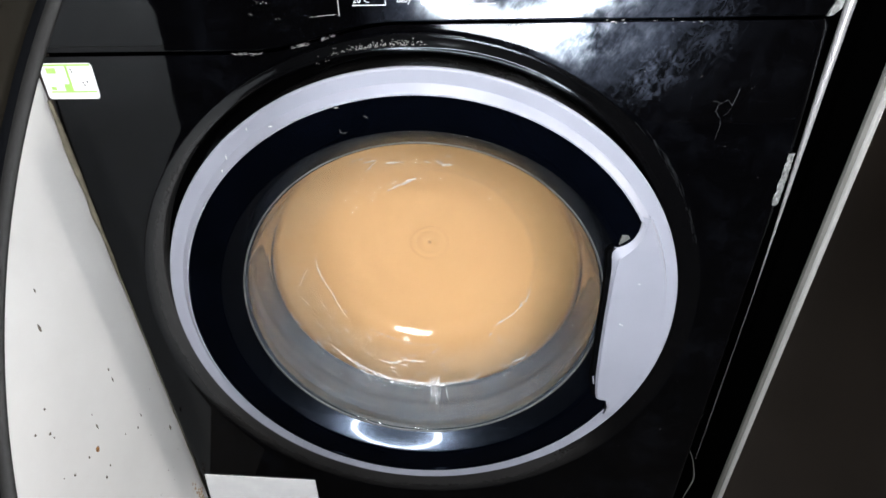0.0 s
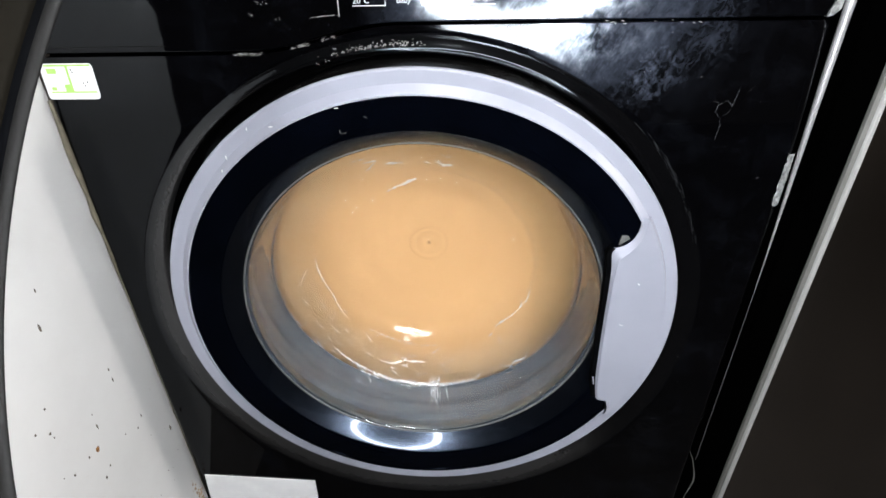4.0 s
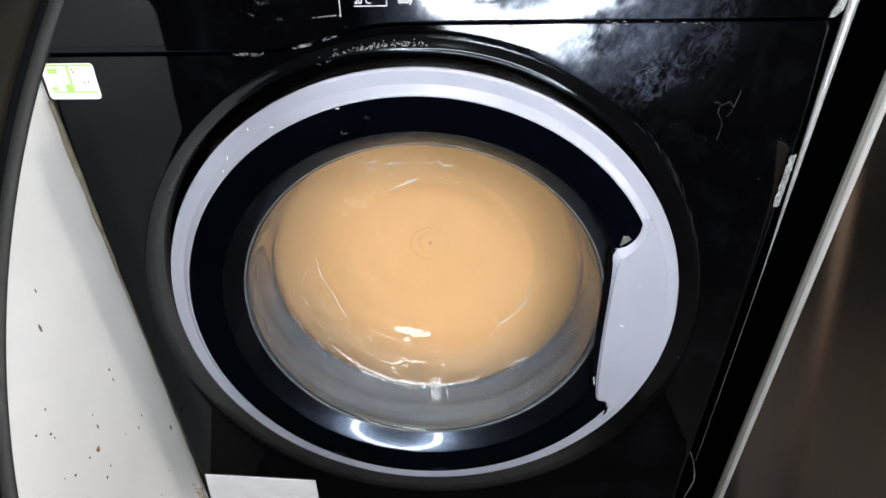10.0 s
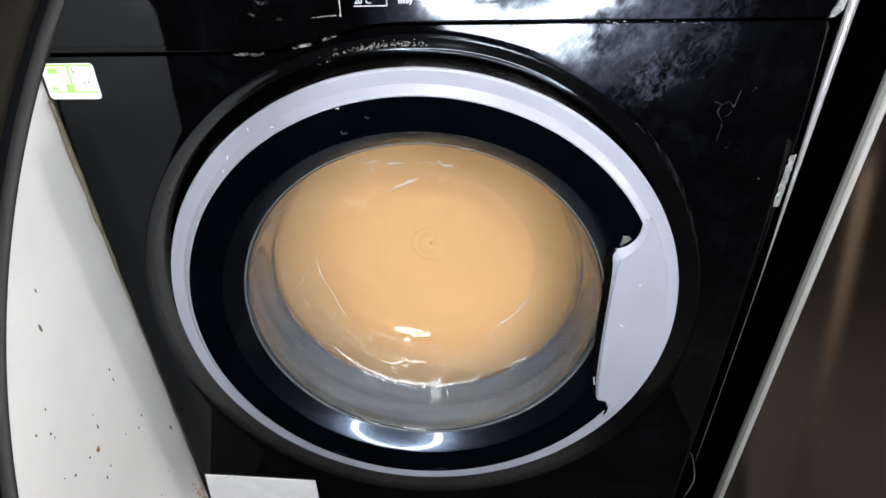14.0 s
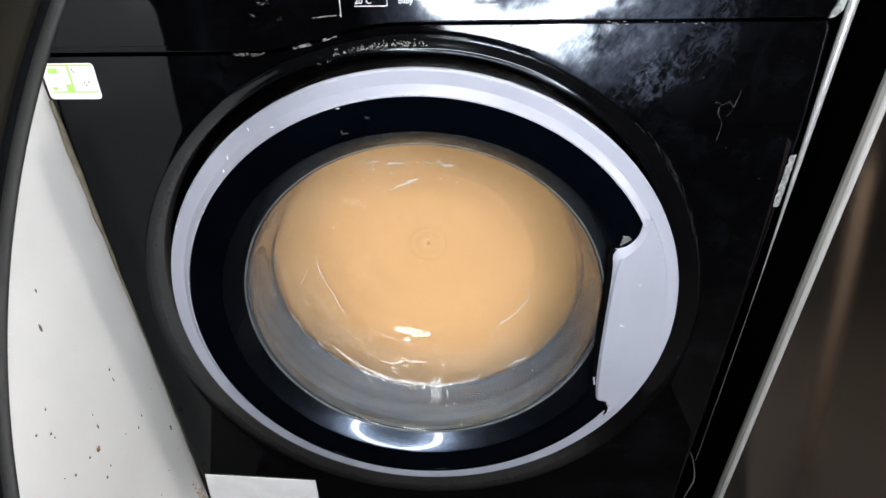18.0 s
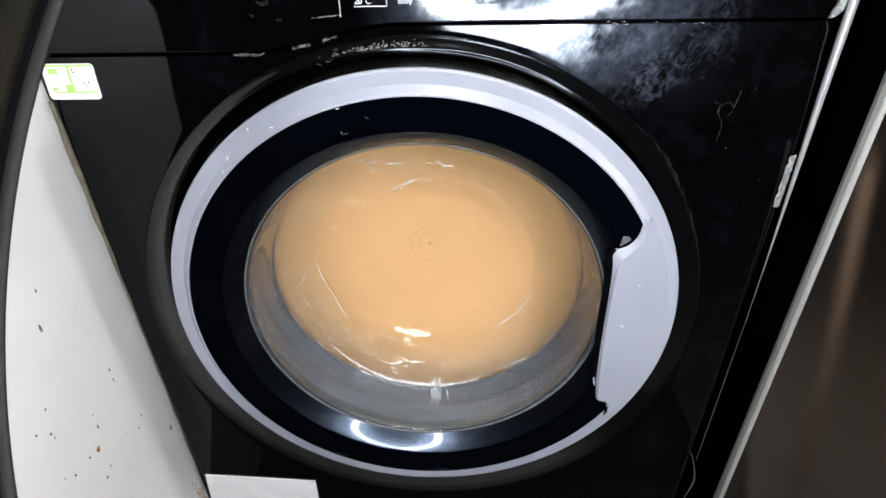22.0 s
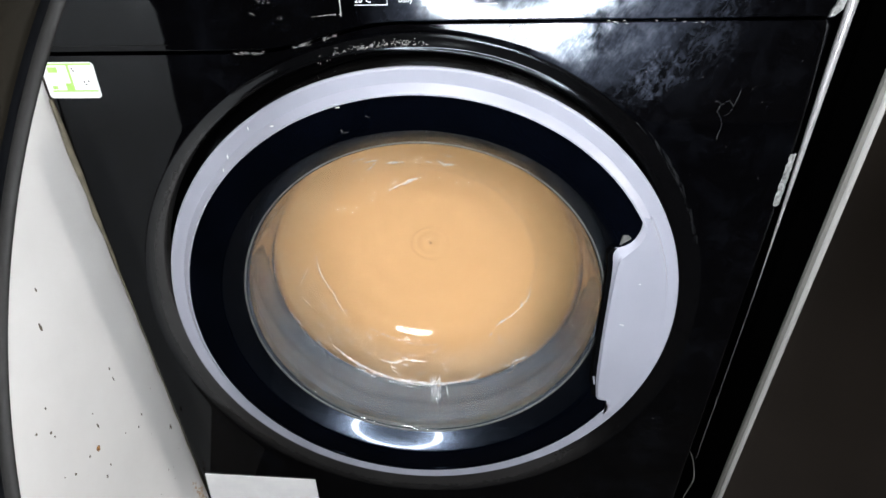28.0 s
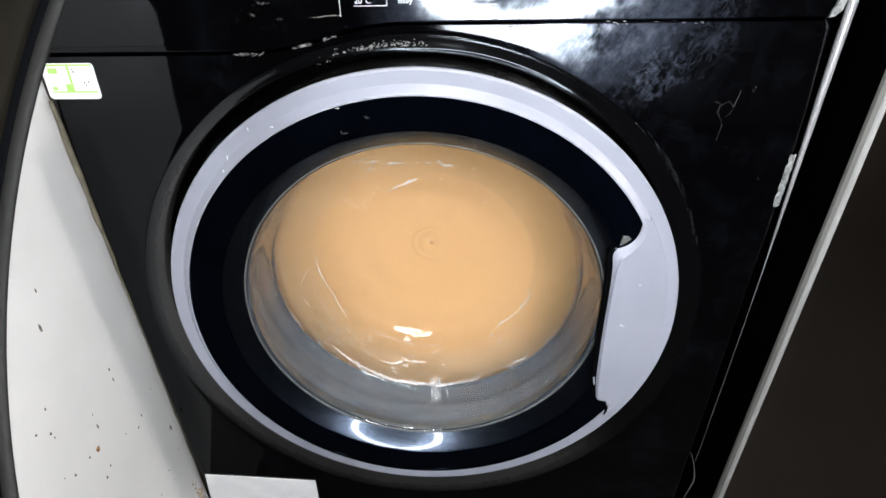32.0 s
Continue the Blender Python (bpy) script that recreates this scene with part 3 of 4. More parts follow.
def console_print(machine):
    lettering("20°C", -0.0425, 0.7117, 0.0058, machine)
    console_bar(-0.0430, -0.0188, 0.7098, 0.7103, machine)
    console_bar(-0.0193, -0.0188, 0.7103, 0.7220, machine)
    lettering("Baby", -0.0110, 0.7117, 0.0055, machine)
    console_bar(0.0070, 0.0600, 0.7099, 0.7103, machine)
    console_bar(0.0070, 0.0075, 0.7103, 0.7220, machine)
    lettering("Rinse & Spin", 0.0345, 0.7124, 0.0048, machine)
    console_bar(-0.0536, -0.0530, 0.7030, 0.7300, machine, M_SCALE, "display_edge")


def flecks(name, spots, material, machine, label, seed):
    """Small raised crumbs at given centres (x, y, z, length, width, turn)."""
    rnd = random.Random(seed)
    bm = bmesh.new()
    for x, y, z, w, h, turn in spots:
        n = 7
        ring = []
        for k in range(n):
            a = 2 * math.pi * k / n
            u, v = w * math.cos(a) * rnd.uniform(0.6, 1.2), h * math.sin(a) * rnd.uniform(0.6, 1.2)
            ring.append(bm.verts.new((x + u * math.cos(turn) - v * math.sin(turn), y, z + u * math.sin(turn) + v * math.cos(turn))))
        tip = bm.verts.new((x, y - 0.0006, z))
        for k in range(n):
            bm.faces.new((ring[k], ring[(k + 1) % n], tip))
    tagged(part(name, bm, material, machine, label), kind="stuff")


def soap_marks(machine):
    rnd = random.Random(4)
    spots = []
    # crust of limescale on the rim over the door
    for _ in range(190):
        x = rnd.triangular(-0.075, 0.012, -0.025)
        r = 0.2345 + rnd.gauss(0, 0.0014)
        z = AXIS_Z + math.sqrt(r * r - x * x)
        spots.append((x, front_y(z) * 0.78 - 0.0025, z, rnd.uniform(0.0002, 0.0007), rnd.uniform(0.0002, 0.0005), rnd.uniform(0, 3)))
    flecks("limescale_crust", spots, M_SCALE, machine, "crumbly white limescale", 5)
    spots = []
    # chips along the joint under the console
    for x0, x1, count in ((-0.140, -0.114, 22), (-0.093, -0.077, 22), (-0.069, -0.058, 14), (0.14, 0.22, 12)):
        for _ in range(count):
            x = rnd.uniform(x0, x1)
            spots.append((x, front_y(seam_z(x)) - 0.0002, seam_z(x) + rnd.uniform(-0.0006, 0.0016), rnd.uniform(0.0006, 0.0020), rnd.uniform(0.0001, 0.00024),
                          math.atan2(seam_z(x + 0.005) - seam_z(x), 0.005)))
    # dried drops by the display's corner
    for _ in range(26):
        f = rnd.random() ** 0.6
        p = on_console(-0.0805 + 0.0262 * f, 0.7020 + 0.0022 * f + rnd.uniform(-0.0003, 0.0003), 0.0002)
        spots.append((p.x, p.y, p.z, rnd.uniform(0.0003, 0.0013) * (0.4 + f), rnd.uniform(0.0001, 0.0003), 0.08))
    for cx, cz, count, spread in ((-0.1103, 0.7130, 9, 0.0030), (-0.1186, 0.7052, 4, 0.0016), (-0.1000, 0.7010, 3, 0.0030)):
        for _ in range(count):
            p = on_console(cx + rnd.gauss(0, spread), cz + rnd.gauss(0, spread * 0.4), 0.0002)
            spots.append((p.x, p.y, p.z, rnd.uniform(0.0002, 0.0006), rnd.uniform(0.0002, 0.0006), 0.0))
    flecks("paint_chips", spots, M_SCALE, machine, "pale chips along the joint", 6)
    # a dried drip: a crooked loop with a tail and two side runs
    for run in ([(0.2384, 0.6284), (0.2416, 0.6297), (0.2443, 0.6353), (0.2403, 0.6403), (0.2341, 0.6370), (0.2325, 0.6319), (0.2372, 0.6258), (0.2384, 0.6201), (0.2369, 0.6111), (0.2379, 0.5986)],
                [(0.2443, 0.6353), (0.2456, 0.6420), (0.2469, 0.6498)], [(0.2341, 0.6370), (0.2319, 0.6396), (0.2290, 0.6392)], [(0.2540, 0.6460), (0.2570, 0.6500), (0.2592, 0.6518)]):
        pts, rads = [], []
        for (x0, z0), (x1, z1) in zip(run, run[1:]):
            for k in range(5):
                x, z = x0 + (x1 - x0) * k / 5 + rnd.gauss(0, 0.0002), z0 + (z1 - z0) * k / 5 + rnd.gauss(0, 0.0002)
                pts.append((x, front_y(z) + 0.00015, z))
                rads.append(rnd.uniform(0.00008, 0.00035))
        part("drip_mark", tube(pts, rads, 6), M_DRIED, machine, "faint grey dried drip", 60)
    spots = []
    for _ in range(70):
        x, z = rnd.uniform(0.12, 0.29), rnd.uniform(0.20, 0.69)
        if math.hypot(x, z - AXIS_Z) < 0.252:
            continue
        s = rnd.uniform(0.0002, 0.0007)
        spots.append((x, front_y(z) - 0.0001, z, s, s * 0.8, rnd.uniform(0, 3)))
    flecks("dust_specks", spots, M_SCUFFMARK, machine, "dried white specks", 7)


def door_marks(machine):
    """Nicks on the silver ring and grip, their glints painted white; fine scuffs on the dished ring."""
    rnd = random.Random(15)
    nicks = []
    for r, deg, w, h in ((0.2105, 134.9, 0.0008, 0.0018), (0.2200, 124.3, 0.0004, 0.0016), (0.2145, 132.4, 0.0004, 0.0045), (0.2115, 119.5, 0.0022, 0.0007), (0.2062, 104.9, 0.0020, 0.0004)):
        a = math.radians(deg)
        y = -0.0319 - 0.106 * (r - 0.2142) if r > 0.2142 else -0.0320 - 0.98 * (0.2142 - r)
        nicks.append((r * math.cos(a), y, AXIS_Z + r * math.sin(a), w, h, 0.0))
    for x, z in ((0.1863, 0.0458), (0.1789, 0.0012), (0.1770, 0.0020)):
        nicks.append((x, -0.0384, AXIS_Z + z, rnd.uniform(0.0006, 0.0016), 0.0004, rnd.uniform(-0.5, 0.5)))
    flecks("nicks", nicks, M_STICKER, machine, "nicks in the silver paint, their glints painted white", 16)
    dust = [(x, -0.0361, AXIS_Z + z, w, h, t) for x, z, w, h, t in ((-0.0338, 0.1915, 0.0022, 0.0004, -0.4), (-0.0500, 0.1795, 0.0026, 0.0005, 0.1), (-0.0530, 0.1800, 0.0006, 0.0016, 0.3))]
    flecks("dust_flecks", dust, M_DRIED, machine, "faint grey dust flecks", 19)
    scuffs = []
    for _ in range(60):
        f = rnd.random() ** 0.7
        a = math.radians(46 - 31 * f)
        r = 0.2450 + 0.0050 * f + rnd.gauss(0, 0.0009)
        scuffs.append((r * math.cos(a), 0.0002, AXIS_Z + r * math.sin(a), rnd.uniform(0.002, 0.007), rnd.uniform(0.0001, 0.0003), a + math.pi / 2))
    flecks("scuffs", scuffs, M_DRIED, machine, "faint pale scuffs", 17)


def energy_sticker(machine):
    base = part("sticker", conform(plate(pill(-0.2700, 0.6590, 0.0415, 0.0270, 0.003), 0, 0.0006), 0.0007), M_STICKER, machine, "white sticker with green printed frames")
    dz, dx = -0.0010, -0.0016
    for x0, x1, z0, z1 in ((-0.2855, -0.2490, 0.6715, 0.6728), (-0.2855, -0.2490, 0.6515, 0.6527), (-0.2690, -0.2672, 0.6527, 0.6715),
                           (-0.2845, -0.2770, 0.6660, 0.6700), (-0.2735, -0.2690, 0.6527, 0.6580), (-0.2845, -0.2805, 0.6535, 0.6560)):
        part("printed_frame", conform(plate([(x0 + dx, z0 + dz), (x1 + dx, z0 + dz), (x1 + dx, z1 + dz), (x0 + dx, z1 + dz)], 0, 0.0003), 0.0010), M_GREEN, base)
    for x, z in ((-0.2650, 0.6690), (-0.2643, 0.6672), (-0.2580, 0.6590), (-0.2545, 0.6595), (-0.2570, 0.6570)):
        part("printed_dot", conform(plate(pill(x + dx, z + dz, 0.0011, 0.0013, 0.0004, 2), 0, 0.0003), 0.0010), M_DULL, base)


def door(machine):
    d = part("door", lathe([(0.2240, -0.0285), (0.2252, -0.0288), (0.2254, -0.0312), (0.2248, -0.0325), (0.2236, -0.0328), (0.2142, -0.0318), (0.2086, -0.0376), (0.2078, -0.0379), (0.2070, -0.0377)], 240),
             M_SILVER, machine, "silver-grey door ring", 12)
    part("door_rim", lathe([(0.2235, 0.020), (0.2246, -0.020), (0.2248, -0.0286), (0.2230, -0.0286)], 240), M_SCUFF, d, "black outer rim of the door", 30)
    part("door_glass_surround", lathe([(0.2071, -0.0376), (0.2070, -0.0364), (0.2064, -0.0360), (0.2044, -0.0360), (0.1980, -0.0359), (0.1880, -0.0352), (0.1815, -0.0344), (0.1800, -0.0335)], 240), M_GLOSS, d,
         "glossy black surround", 30)
    part("inner_bevel", lathe([(0.1800, -0.0335), (0.1790, -0.0327), (0.1730, -0.0270), (0.1672, -0.0210), (0.1660, -0.0196)], 240), M_BEVEL, d,
         "glossy black sloping bevel", 25)
    outer = [(0.1664, -0.0165), (0.1660, -0.0178), (0.1650, -0.0183), (0.1638, -0.0178)]
    inner = [(0.1630, -0.0140), (0.1598, 0.006), (0.1566, 0.024), (0.1556, 0.0325), (0.1546, 0.0358), (0.1524, 0.0377), (0.1495, 0.0390), (0.1400, 0.0424), (0.1040, 0.0572), (0.1000, 0.0590), (0.0975, 0.0604), (0.0945, 0.0624), (0.0920, 0.0640),
             (0.0890, 0.0654), (0.0850, 0.0664), (0.0800, 0.0671), (0.0600, 0.0688), (0.0300, 0.0698), (0.0, 0.0701)]
    back = [(0.0, 0.0760), (0.0300, 0.0758), (0.0600, 0.0750), (0.0820, 0.0736), (0.0900, 0.0715), (0.0980, 0.0683), (0.1050, 0.0644), (0.1210, 0.0556), (0.1430, 0.0465), (0.1530, 0.0428),
            (0.1578, 0.0390), (0.1596, 0.0330), (0.1610, 0.024), (0.1634, 0.006), (0.1657, -0.010)]
    bowl = part("glass_bowl", lathe(outer + inner + back, 200, closed=True), M_GLASS, d, "thick clear glass bowl", 60)
    bowl.visible_shadow = False
    part("rim_bead", lathe([(0.1655 + 0.0009 * math.cos(k * math.pi / 4), -0.0187 + 0.0009 * math.sin(k * math.pi / 4)) for k in range(8)], 160, closed=True), M_BEAD, d, "thin pale bead round the glass", 80)
    part("glass_holder", lathe([(0.1672, -0.0175), (0.1674, -0.0100), (0.1720, -0.0080), (0.1790, -0.0075), (0.1800, -0.0300), (0.1700, -0.0170)], 160, closed=True), M_HOLDER, d, "grey plastic holder of the glass", 40)
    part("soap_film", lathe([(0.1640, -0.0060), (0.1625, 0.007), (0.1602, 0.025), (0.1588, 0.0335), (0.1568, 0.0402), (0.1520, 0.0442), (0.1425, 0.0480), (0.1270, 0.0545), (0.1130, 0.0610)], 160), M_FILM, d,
         "thin greyish film of suds", 60)
    part("slope_haze", lathe([(0.1500, 0.0380), (0.1400, 0.0417), (0.1200, 0.0499), (0.1040, 0.0565), (0.1008, 0.0582)], 160), M_HAZE, d, "thin pale haze on the slope of the glass", 60)
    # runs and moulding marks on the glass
    rnd = random.Random(8)
    for a, r, y, w, h in ((-88.5, 0.1535, 0.0250, 0.0012, 0.0065), (-87.4, 0.1555, 0.0180, 0.0009, 0.0060), (-86.6, 0.1480, 0.0345, 0.0016, 0.0040), (-54, 0.1525, 0.0290, 0.0050, 0.0009),
                          (-51.5, 0.1505, 0.0325, 0.0010, 0.0030), (-56.5, 0.1535, 0.0270, 0.0010, 0.0026), (-97, 0.1500, 0.0335, 0.0060, 0.0010), (-104, 0.1490, 0.0340, 0.0030, 0.0008),
                          (-110, 0.1500, 0.0330, 0.0012, 0.0024), (-114, 0.1490, 0.0345, 0.0040, 0.0009), (-140, 0.1530, 0.0280, 0.0010, 0.0050), (-146, 0.1530, 0.0270, 0.0008, 0.0040)):
        bm = bmesh.new()
        bmesh.ops.create_icosphere(bm, subdivisions=3, radius=1)
        for v in bm.verts:
            v.co *= 1 + 0.35 * noise.noise(v.co * 2.2 + Vector((a, 0, 0)))
        t = math.radians(a)
        m = Matrix.Translation((r * math.cos(t), y, AXIS_Z + r * math.sin(t))) @ Matrix.Rotation(math.pi / 2 - t, 4, "Y") @ Matrix.Rotation(math.radians(-50), 4, "X") @ Matrix.Diagonal((w, h, 0.0006, 1))
        bmesh.ops.transform(bm, matrix=m, verts=bm.verts)
        mark = part("moulding_mark", bm, M_GLASS, d, "", 80)
        mark.visible_shadow = False
    # glints painted as pale streaks along the moulded edges of the glass: (degrees, radius)
    deep = sorted((r, y) for r, y in inner)

    def on_glass(a, r):
        a = math.radians(a)
        y = deep[0][1]
        for (r0, y0), (r1, y1) in zip(deep, deep[1:]):
            if r0 <= r <= r1:
                y = y0 + (y1 - y0) * (r - r0) / (r1 - r0)
        return Vector((r * math.cos(a), y, AXIS_Z + r * math.sin(a))) + Vector((-0.8 * math.cos(a), -0.6, -0.8 * math.sin(a))) * 0.0007
    runs = (
        (0.0015, [(113.4, 0.0931), (103.0, 0.0964), (93.8, 0.1021)]), (0.0007, [(114.8, 0.1346), (108.4, 0.1319)]), (0.0009, [(106.2, 0.1257), (100.8, 0.1236)]),
        (0.0013, [(84.9, 0.1240), (80.8, 0.1199), (76.7, 0.1219)]), (0.0007, [(171.4, 0.1171), (179.2, 0.1158), (197.1, 0.1099), (216.3, 0.1133)]), (0.0006, [(178.7, 0.1255), (186.9, 0.1361)]),
        (0.0007, [(-13.1, 0.1130), (-21.6, 0.1137), (-32.7, 0.1110), (-47.8, 0.1069)]), (0.0006, [(-48.6, 0.1164), (-50.7, 0.1279)]),
        (0.0009, [(-57.1, 0.1465), (-53.0, 0.1530), (-50.8, 0.1500), (-45.5, 0.1526), (-42.6, 0.1500)]), (0.0012, [(-115.6, 0.1346), (-108.4, 0.1336), (-104.1, 0.1275), (-92.0, 0.1266)]),
        (0.0006, [(-83.6, 0.1097), (-89.5, 0.1176)]), (0.0005, [(-162.8, 0.1545), (-155.4, 0.1534), (-155.0, 0.1481)]),
        (0.0014, [(-139.2, 0.1452), (-124.6, 0.1484), (-112.1, 0.1508), (-99.2, 0.1515), (-82.7, 0.1518), (-68.7, 0.1520)]), (0.0006, [(-130.4, 0.1082), (-115.9, 0.1069), (-97.7, 0.1082), (-85.6, 0.1075)]))
    more = []
    for low, high, inner_r, outer_r, count in ((-112, -82, 0.121, 0.151, 16), (188, 238, 0.106, 0.140, 14), (-56, -22, 0.106, 0.116, 6), (200, 300, 0.1485, 0.1530, 12), (66, 118, 0.120, 0.140, 6)):
        for _ in range(count):
            a0, r0 = rnd.uniform(low, high), rnd.uniform(inner_r, outer_r)
            da, dr = rnd.uniform(1.5, 6.5), rnd.gauss(0, 0.0022)
            more.append((rnd.uniform(0.0003, 0.0008), [(a0, r0), (a0 + 0.5 * da, r0 + 0.5 * dr + rnd.gauss(0, 0.0008)), (a0 + da, r0 + dr)]))
    for k in range(7):
        a0 = -90.8 + 0.8 * k
        more.append((rnd.uniform(0.0005, 0.0011), [(a0 + rnd.gauss(0, 0.4), rnd.uniform(0.140, 0.146)), (a0 + 0.5 + rnd.gauss(0, 0.4), 0.1500), (a0 + 1.0 + rnd.gauss(0, 0.5), rnd.uniform(0.1525, 0.1545))]))
    for k in range(6):
        a0 = -89.5 + 0.55 * k
        more.append((rnd.uniform(0.0004, 0.0009), [(a0, rnd.uniform(0.150, 0.154)), (a0 + rnd.gauss(0.2, 0.4), 0.1566), (a0 + rnd.gauss(0.5, 0.5), rnd.uniform(0.1575, 0.1592))]))
    for width, stops in list(runs) + more:
        pts, rads = [], []
        steps = 6 * (len(stops) - 1)
        for k in range(steps + 1):
            f = k / 6
            i = min(int(f), len(stops) - 2)
            g = smooth01(f - i) * 0.5 + (f - i) * 0.5
            pts.append(on_glass(stops[i][0] + (stops[i + 1][0] - stops[i][0]) * g, stops[i][1] + (stops[i + 1][1] - stops[i][1]) * g + rnd.uniform(-0.0003, 0.0003)))
            rads.append(1.6 * width * (0.15 + 0.85 * math.sin(math.pi * k / steps) ** 0.6) * rnd.uniform(0.35, 1.0))
        part("glint_streak", tube(pts, rads, 8), M_GLINT, d, "", 80)
    # the grip that widens the ring on one side: face, bright chamfer, side wall (x, height over the axis)
    face = [(0.1838, 0.1084), (0.1839, 0.1007), (0.1826, 0.0929), (0.1792, 0.0844), (0.1739, 0.0779), (0.1700, 0.0741), (0.1668, 0.0707), (0.1656, 0.0668),
            (0.1649, 0.0589), (0.1644, 0.0367), (0.1644, 0.0057), (0.1652, -0.0276), (0.1660, -0.0561), (0.1674, -0.0785), (0.1686, -0.0880), (0.1720, -0.0925), (0.1775, -0.0940)]
    edge = [(0.1779, 0.1095), (0.1790, 0.1034), (0.1785, 0.0962), (0.1763, 0.0877), (0.1729, 0.0813), (0.1683, 0.0758), (0.1656, 0.0725), (0.1646, 0.0669),
            (0.1641, 0.0578), (0.1635, 0.0355), (0.1635, 0.0043), (0.1642, -0.0291), (0.1649, -0.0576), (0.1663, -0.0802), (0.1678, -0.0920), (0.1710, -0.0946), (0.1764, -0.0958)]
    foot = [(0.1785, 0.1066), (0.1791, 0.1004), (0.1774, 0.0947), (0.1737, 0.0899), (0.1690, 0.0856), (0.1636, 0.0818), (0.1600, 0.0785), (0.1584, 0.0736),
            (0.1606, 0.0640), (0.1614, 0.0343), (0.1615, 0.0029), (0.1622, -0.0307), (0.1629, -0.0557), (0.1640, -0.0743), (0.1674, -0.0930), (0.1708, -0.0952), (0.1760, -0.0963)]
    tail = [(0.1788, -0.0988), (0.1805, -0.1028), (0.1803, -0.1085), (0.1775, -0.1135)]

    def finer(points):
        """The same outline, rounded by two cuts of its corners."""
        for _ in range(2):
            cut = [points[0]]
            for (x0, z0), (x1, z1) in zip(points, points[1:]):
                cut += [(0.75 * x0 + 0.25 * x1, 0.75 * z0 + 0.25 * z1), (0.25 * x0 + 0.75 * x1, 0.25 * z0 + 0.75 * z1)]
            points = cut + [points[-1]]
        return points
    face, edge, foot, tail = finer(face), finer(edge), finer(foot), finer(tail)
    bm = bmesh.new()
    loops = [[bm.verts.new((x, y, AXIS_Z + z)) for x, z in row] for row, y in ((face, -0.0384), (edge, -0.0368), (foot, -0.0340), (foot, -0.0300))]
    for p, q in zip(loops, loops[1:]):
        for k in range(len(p) - 1):
            bm.faces.new((p[k], p[k + 1], q[k + 1], q[k]))
    low = [bm.verts.new((x, -0.0384, AXIS_Z + z)) for x, z in tail]
    wall = [bm.verts.new((x, -0.0300, AXIS_Z + z)) for x, z in tail]
    for k in range(len(low) - 1):
        bm.faces.new((low[k], low[k + 1], wall[k + 1], wall[k]))
    bm.faces.new((loops[0][-1], low[0], wall[0], loops[3][-1], loops[2][-1], loops[1][-1]))
    arc = [bm.verts.new((0.2134 * math.cos(math.radians(-33.5 + 63.6 * k / 28)), -0.0384, AXIS_Z + 0.2134 * math.sin(math.radians(-33.5 + 63.6 * k / 28)))) for k in range(29)]
    back = [bm.verts.new((v.co.x * 1.012, -0.0318, AXIS_Z + (v.co.z - AXIS_Z) * 1.012)) for v in arc]
    bm.faces.new(loops[0] + low + arc)
    for k in range(28):
        bm.faces.new((arc[k], arc[k + 1], back[k + 1], back[k]))
    bmesh.ops.triangulate(bm, faces=[f for f in bm.faces if len(f.verts) > 6])
    part("door_handle", bm, M_SILVER, d, "silver-grey moulded grip with a bright chamfer", 16)
    # shade of the finger hollow, painted as a flat near-black strip
    hollow = [(x - 0.0034, AXIS_Z + z) for x, z in foot[24:58]] + [(x + 0.001, AXIS_Z + z) for x, z in reversed(foot[24:58])]
    part("grip_hollow_shade", plate(hollow, -0.0361, -0.030), M_BAND, d, "flat black strip for the shade of the finger hollow")
    # broken glint of clear plastic by the grip's upper corner, painted as a grey plate, and a chip by its foot
    part("grip_glint", plate([(0.1655, AXIS_Z + 0.0925), (0.1700, AXIS_Z + 0.0925), (0.1722, AXIS_Z + 0.0895), (0.1640, AXIS_Z + 0.0835)], -0.0366, -0.0350), M_BEAD, d, "grey plate painting a glint of clear plastic")
    part("grip_chip", plate([(0.1612, AXIS_Z - 0.0640), (0.1626, AXIS_Z - 0.0630), (0.1640, AXIS_Z - 0.0720), (0.1632, AXIS_Z - 0.0740)], -0.0372, -0.0340), M_SILVER, d)


def gasket(machine):
    prof = [(0.1790, -0.0070), (0.1760, -0.004), (0.1735, 0.002), (0.1755, 0.010), (0.1745, 0.016), (0.1720, 0.020), (0.1730, 0.028), (0.1760, 0.034), (0.1735, 0.042), (0.1710, 0.046),
            (0.1720, 0.056), (0.1780, 0.066), (0.1900, 0.076), (0.2050, 0.080), (0.2300, 0.084)]
    part("door_gasket", lathe(prof, 160), M_RUBBER, machine, "grey folded rubber gasket", 50)


